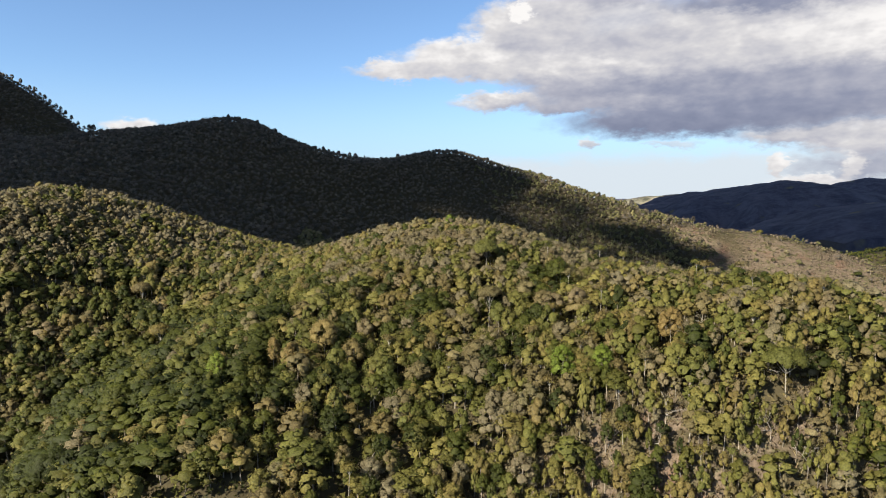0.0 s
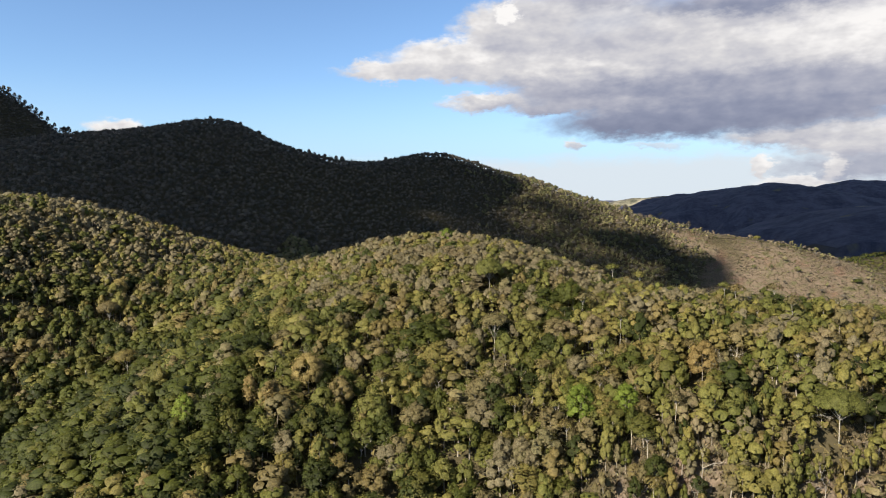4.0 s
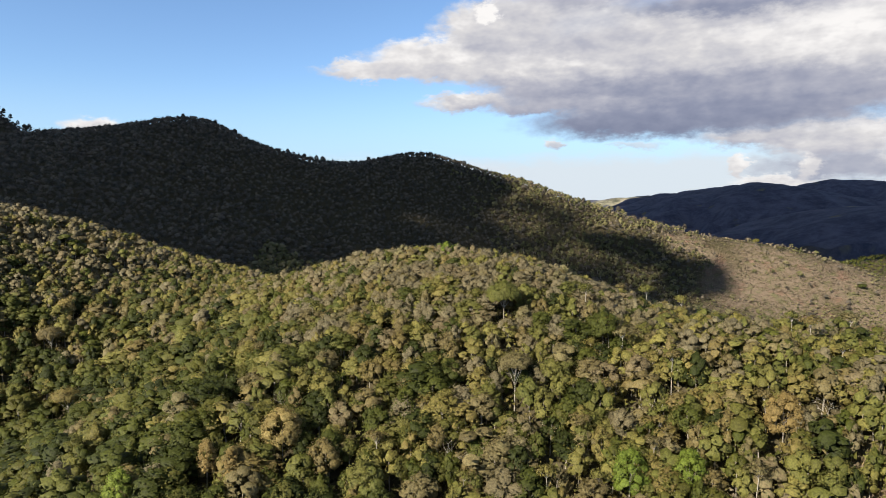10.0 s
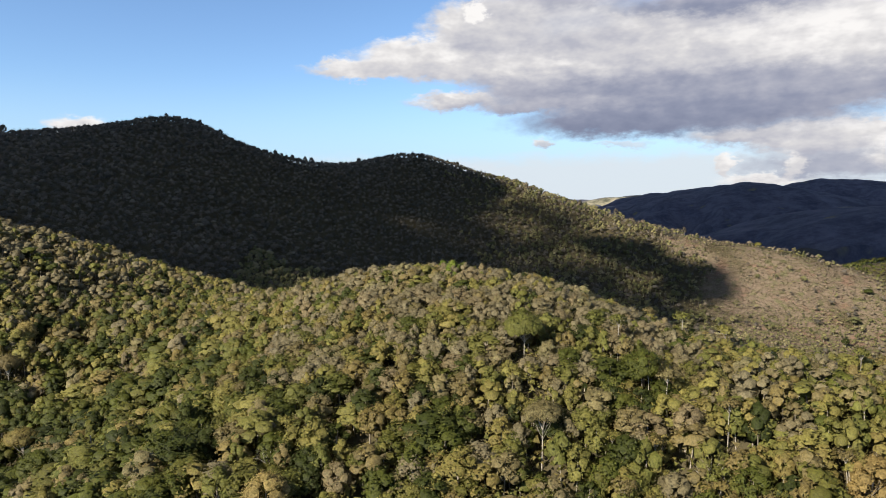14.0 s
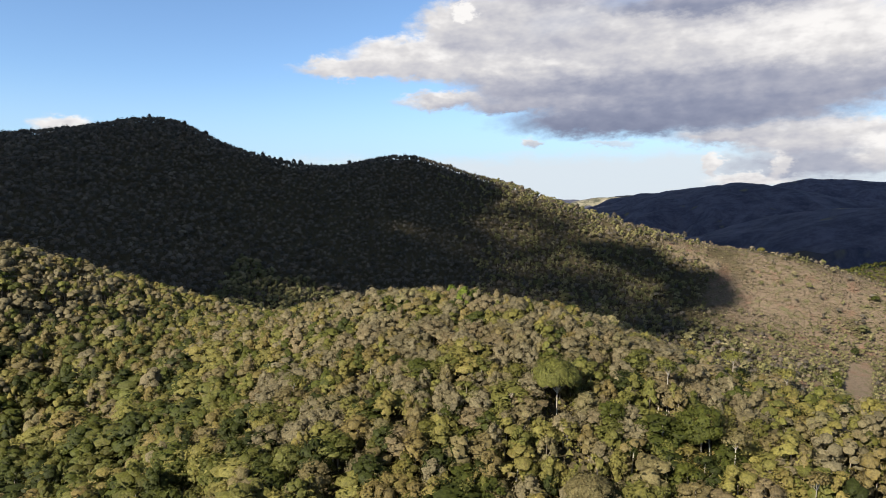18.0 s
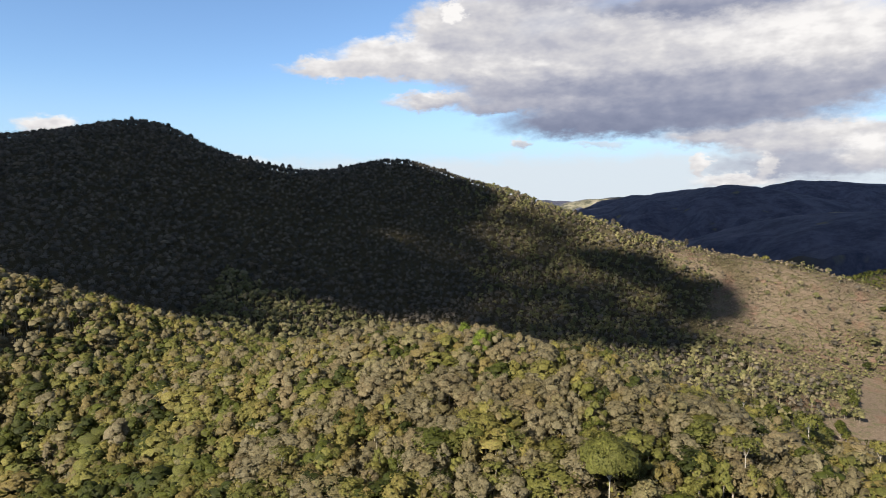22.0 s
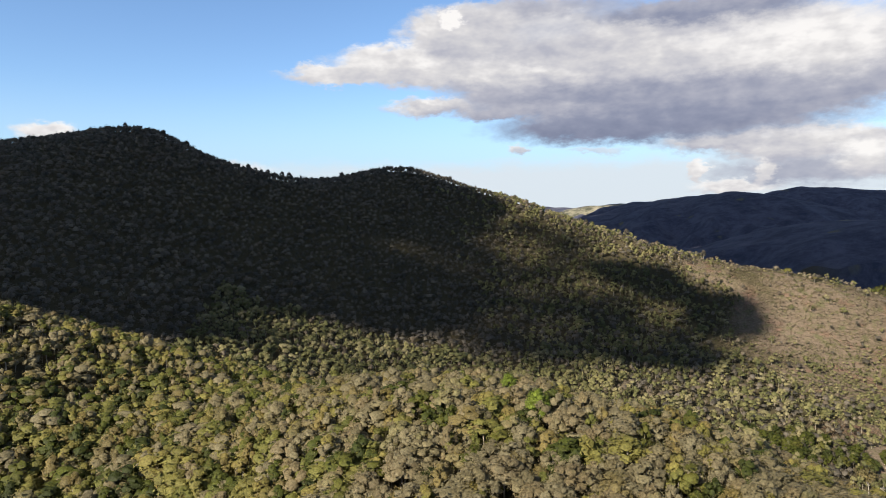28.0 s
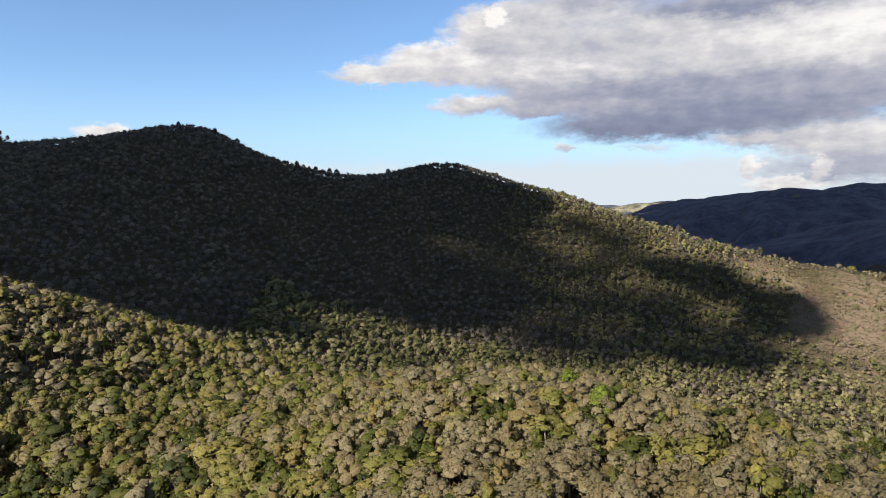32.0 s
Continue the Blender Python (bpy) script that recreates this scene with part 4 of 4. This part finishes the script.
def farm_hut(x, y, turn, long):
    """A low house: walls round a door opening, a ridge and two pitched roof sheets that overhang."""
    top = new("farm_hut")
    deep, high = 4.0, 2.4
    for sx in (-1, 1):
        box_part("side_wall", (0.15, deep, high), (sx * (long / 2 - 0.08), 0, high / 2), LIMEWASH, top)
        box_part("gable", (0.15, deep * 0.5, 0.55), (sx * (long / 2 - 0.08), 0, high + 0.25), LIMEWASH, top)
    box_part("back_wall", (long - 0.3, 0.15, high), (0, deep / 2 - 0.08, high / 2), LIMEWASH, top)
    side = (long - 0.3 - 0.9) / 2
    for sx in (-1, 1):
        box_part("front_wall", (side, 0.15, high), (sx * (0.45 + side / 2), -deep / 2 + 0.08, high / 2), LIMEWASH, top)
    box_part("lintel", (0.9, 0.15, high - 2.0), (0, -deep / 2 + 0.08, (high + 2.0) / 2), LIMEWASH, top)
    box_part("door", (0.86, 0.06, 1.98), (0, -deep / 2 + 0.11, 0.99), PLANKS, top, 0.01)
    for sy in (-1, 1):
        r = box_part("roof", (long + 0.7, 2.6, 0.09), (0, 0, 0), TILES, top, 0.02)
        r.matrix_local = pose(0, sy * 1.18, high + 0.42, sy * -22, 0, 0)
    box_part("ridge_cap", (long + 0.7, 0.3, 0.12), (0, 0, high + 0.92), TILES, top, 0.04)
    top.matrix_world = pose(x, y, float(ground_height(np.array([x]), np.array([y]))[0]) - 0.15, 0, 0, turn)
    return tagged(top, "low whitewashed hut with a faded reddish roof", "hut", "huts in the clearing")


farm_hut(225.0, 449.0, 20, 6.5)
farm_hut(216.5, 445.0, -15, 5.0)


# ---------------------------------------------------------------- clouds above the ridge, out of sight, that shade it
def cloud_white():
    m, t = material("cloud")
    b = node(t, "ShaderNodeBsdfPrincipled", Roughness=1.0)
    pos = t.nodes.new("ShaderNodeNewGeometry")
    t.links.new(mix(t, noise_node(t, pos.outputs["Position"], 0.004, 5, 0.6), (0.74, 0.75, 0.78), (0.9, 0.9, 0.9)), b.inputs["Base Color"])
    t.links.new(b.outputs[0], t.nodes.new("ShaderNodeOutputMaterial").inputs[0])
    return m


CLOUD = cloud_white()


def cloud(puffs, high, label):
    """A cloud of billows: puffs are (x, y, radius) of the shade on the ground at height z."""
    bm = bmesh.new()
    for k, (x, y, z, rad) in enumerate(puffs):
        up = (high - z) / SUN_FROM.z
        c = Vector((x, y, z)) + SUN_FROM * up
        made = bmesh.ops.create_icosphere(bm, subdivisions=3, radius=1.0)
        for v in made["verts"]:
            d = v.co.normalized()
            lump = 1 + 0.28 * noise.noise(d * 2.2 + Vector((k * 7.1, 0, 0))) + 0.16 * noise.noise(d * 5.0 + Vector((0, k * 3.3, 0)))
            v.co = c + Vector((d.x * rad * lump, d.y * rad * lump, d.z * rad * 0.35 * lump))
    me = bpy.data.meshes.new("cloud")
    bm.to_mesh(me)
    bm.free()
    me.materials.append(CLOUD)
    return tagged(new("cloud", me), label, "cloud", kind="structure")


def scraps(seed, zones):
    """Torn edges of a cloud: small puffs strewn over the ovals (x, y, z, half length, half width, how many, how wide)."""
    r = random.Random(seed)
    out = []
    for x, y, z, a, b, n, wide in zones:
        for _ in range(n):
            d, ang = math.sqrt(r.random()), r.uniform(0, 2 * math.pi)
            out.append((x + a * d * math.cos(ang), y + b * d * math.sin(ang), z, wide * r.uniform(0.7, 1.3)))
    return out


# places that the clouds shade (x, y, z) and how wide
cloud([(-560, 700, 60, 230), (-330, 760, 60, 190), (-180, 900, 90, 180), (-420, 980, 100, 240), (-200, 650, -40, 95), (-78, 755, -30, 92),
       (5, 740, -40, 60), (25, 900, 50, 75), (-45, 850, 40, 85), (-10, 700, -50, 50), (-150, 590, -50, 55), (-260, 600, -20, 80),
       (-360, 620, 20, 90), (-120, 672, -40, 55), (-25, 675, -55, 38)], 1100, "billowing cumulus cloud that shades the ridge")
cloud([(235, 765, -40, 30), (200, 775, -30, 28), (272, 697, -70, 35), (284, 714, -60, 28), (252, 738, -52, 28), (205, 640, -88, 27), (168, 640, -84, 22), (228, 652, -86, 18)], 1000, "ragged cumulus cloud that shades the shoulder")
cloud(scraps(3, [(65, 812, -10, 45, 32, 9, 17), (45, 770, -25, 35, 35, 6, 17), (100, 718, -55, 50, 45, 5, 16), (70, 790, -20, 40, 40, 5, 16), (180, 640, -88, 60, 42, 8, 17), (120, 650, -80, 50, 30, 5, 16), (200, 735, -50, 50, 26, 6, 15), (150, 765, -40, 45, 22, 4, 15),
                   (125, 835, 0, 62, 55, 16, 15), (60, 668, -72, 40, 20, 6, 16), (190, 692, -65, 62, 42, 7, 17), (232, 662, -80, 38, 38, 5, 17), (145, 792, -30, 40, 16, 6, 14), (95, 690, -65, 45, 34, 9, 14), (92, 728, -55, 46, 30, 12, 15), (158, 738, -58, 36, 26, 7, 14)]), 2400, "high thin scraps of cumulus over the shoulder")
cloud(scraps(5, [(-40, 605, -62, 110, 46, 9, 11)]), 2400, "thin scraps of cumulus over the valley")
cloud([(1660, 2880, -40, 590), (2400, 3200, 0, 700), (2700, 4100, 60, 800), (1750, 3750, 40, 500), (1020, 2640, -60, 330), (1000, 2350, -100, 400), (1480, 3250, 0, 260), (1300, 1880, -80, 395),
       (900, 1450, -110, 360), (1500, 1300, -110, 420), (1900, 2100, -60, 330), (700, 1330, -115, 260), (620, 1120, -115, 130), (560, 1260, -100, 170), (480, 1180, -80, 110), (1250, 1600, -30, 330), (760, 1150, -120, 170), (700, 980, -125, 110)], 1900, "broad cumulus cloud that shades the far ranges")
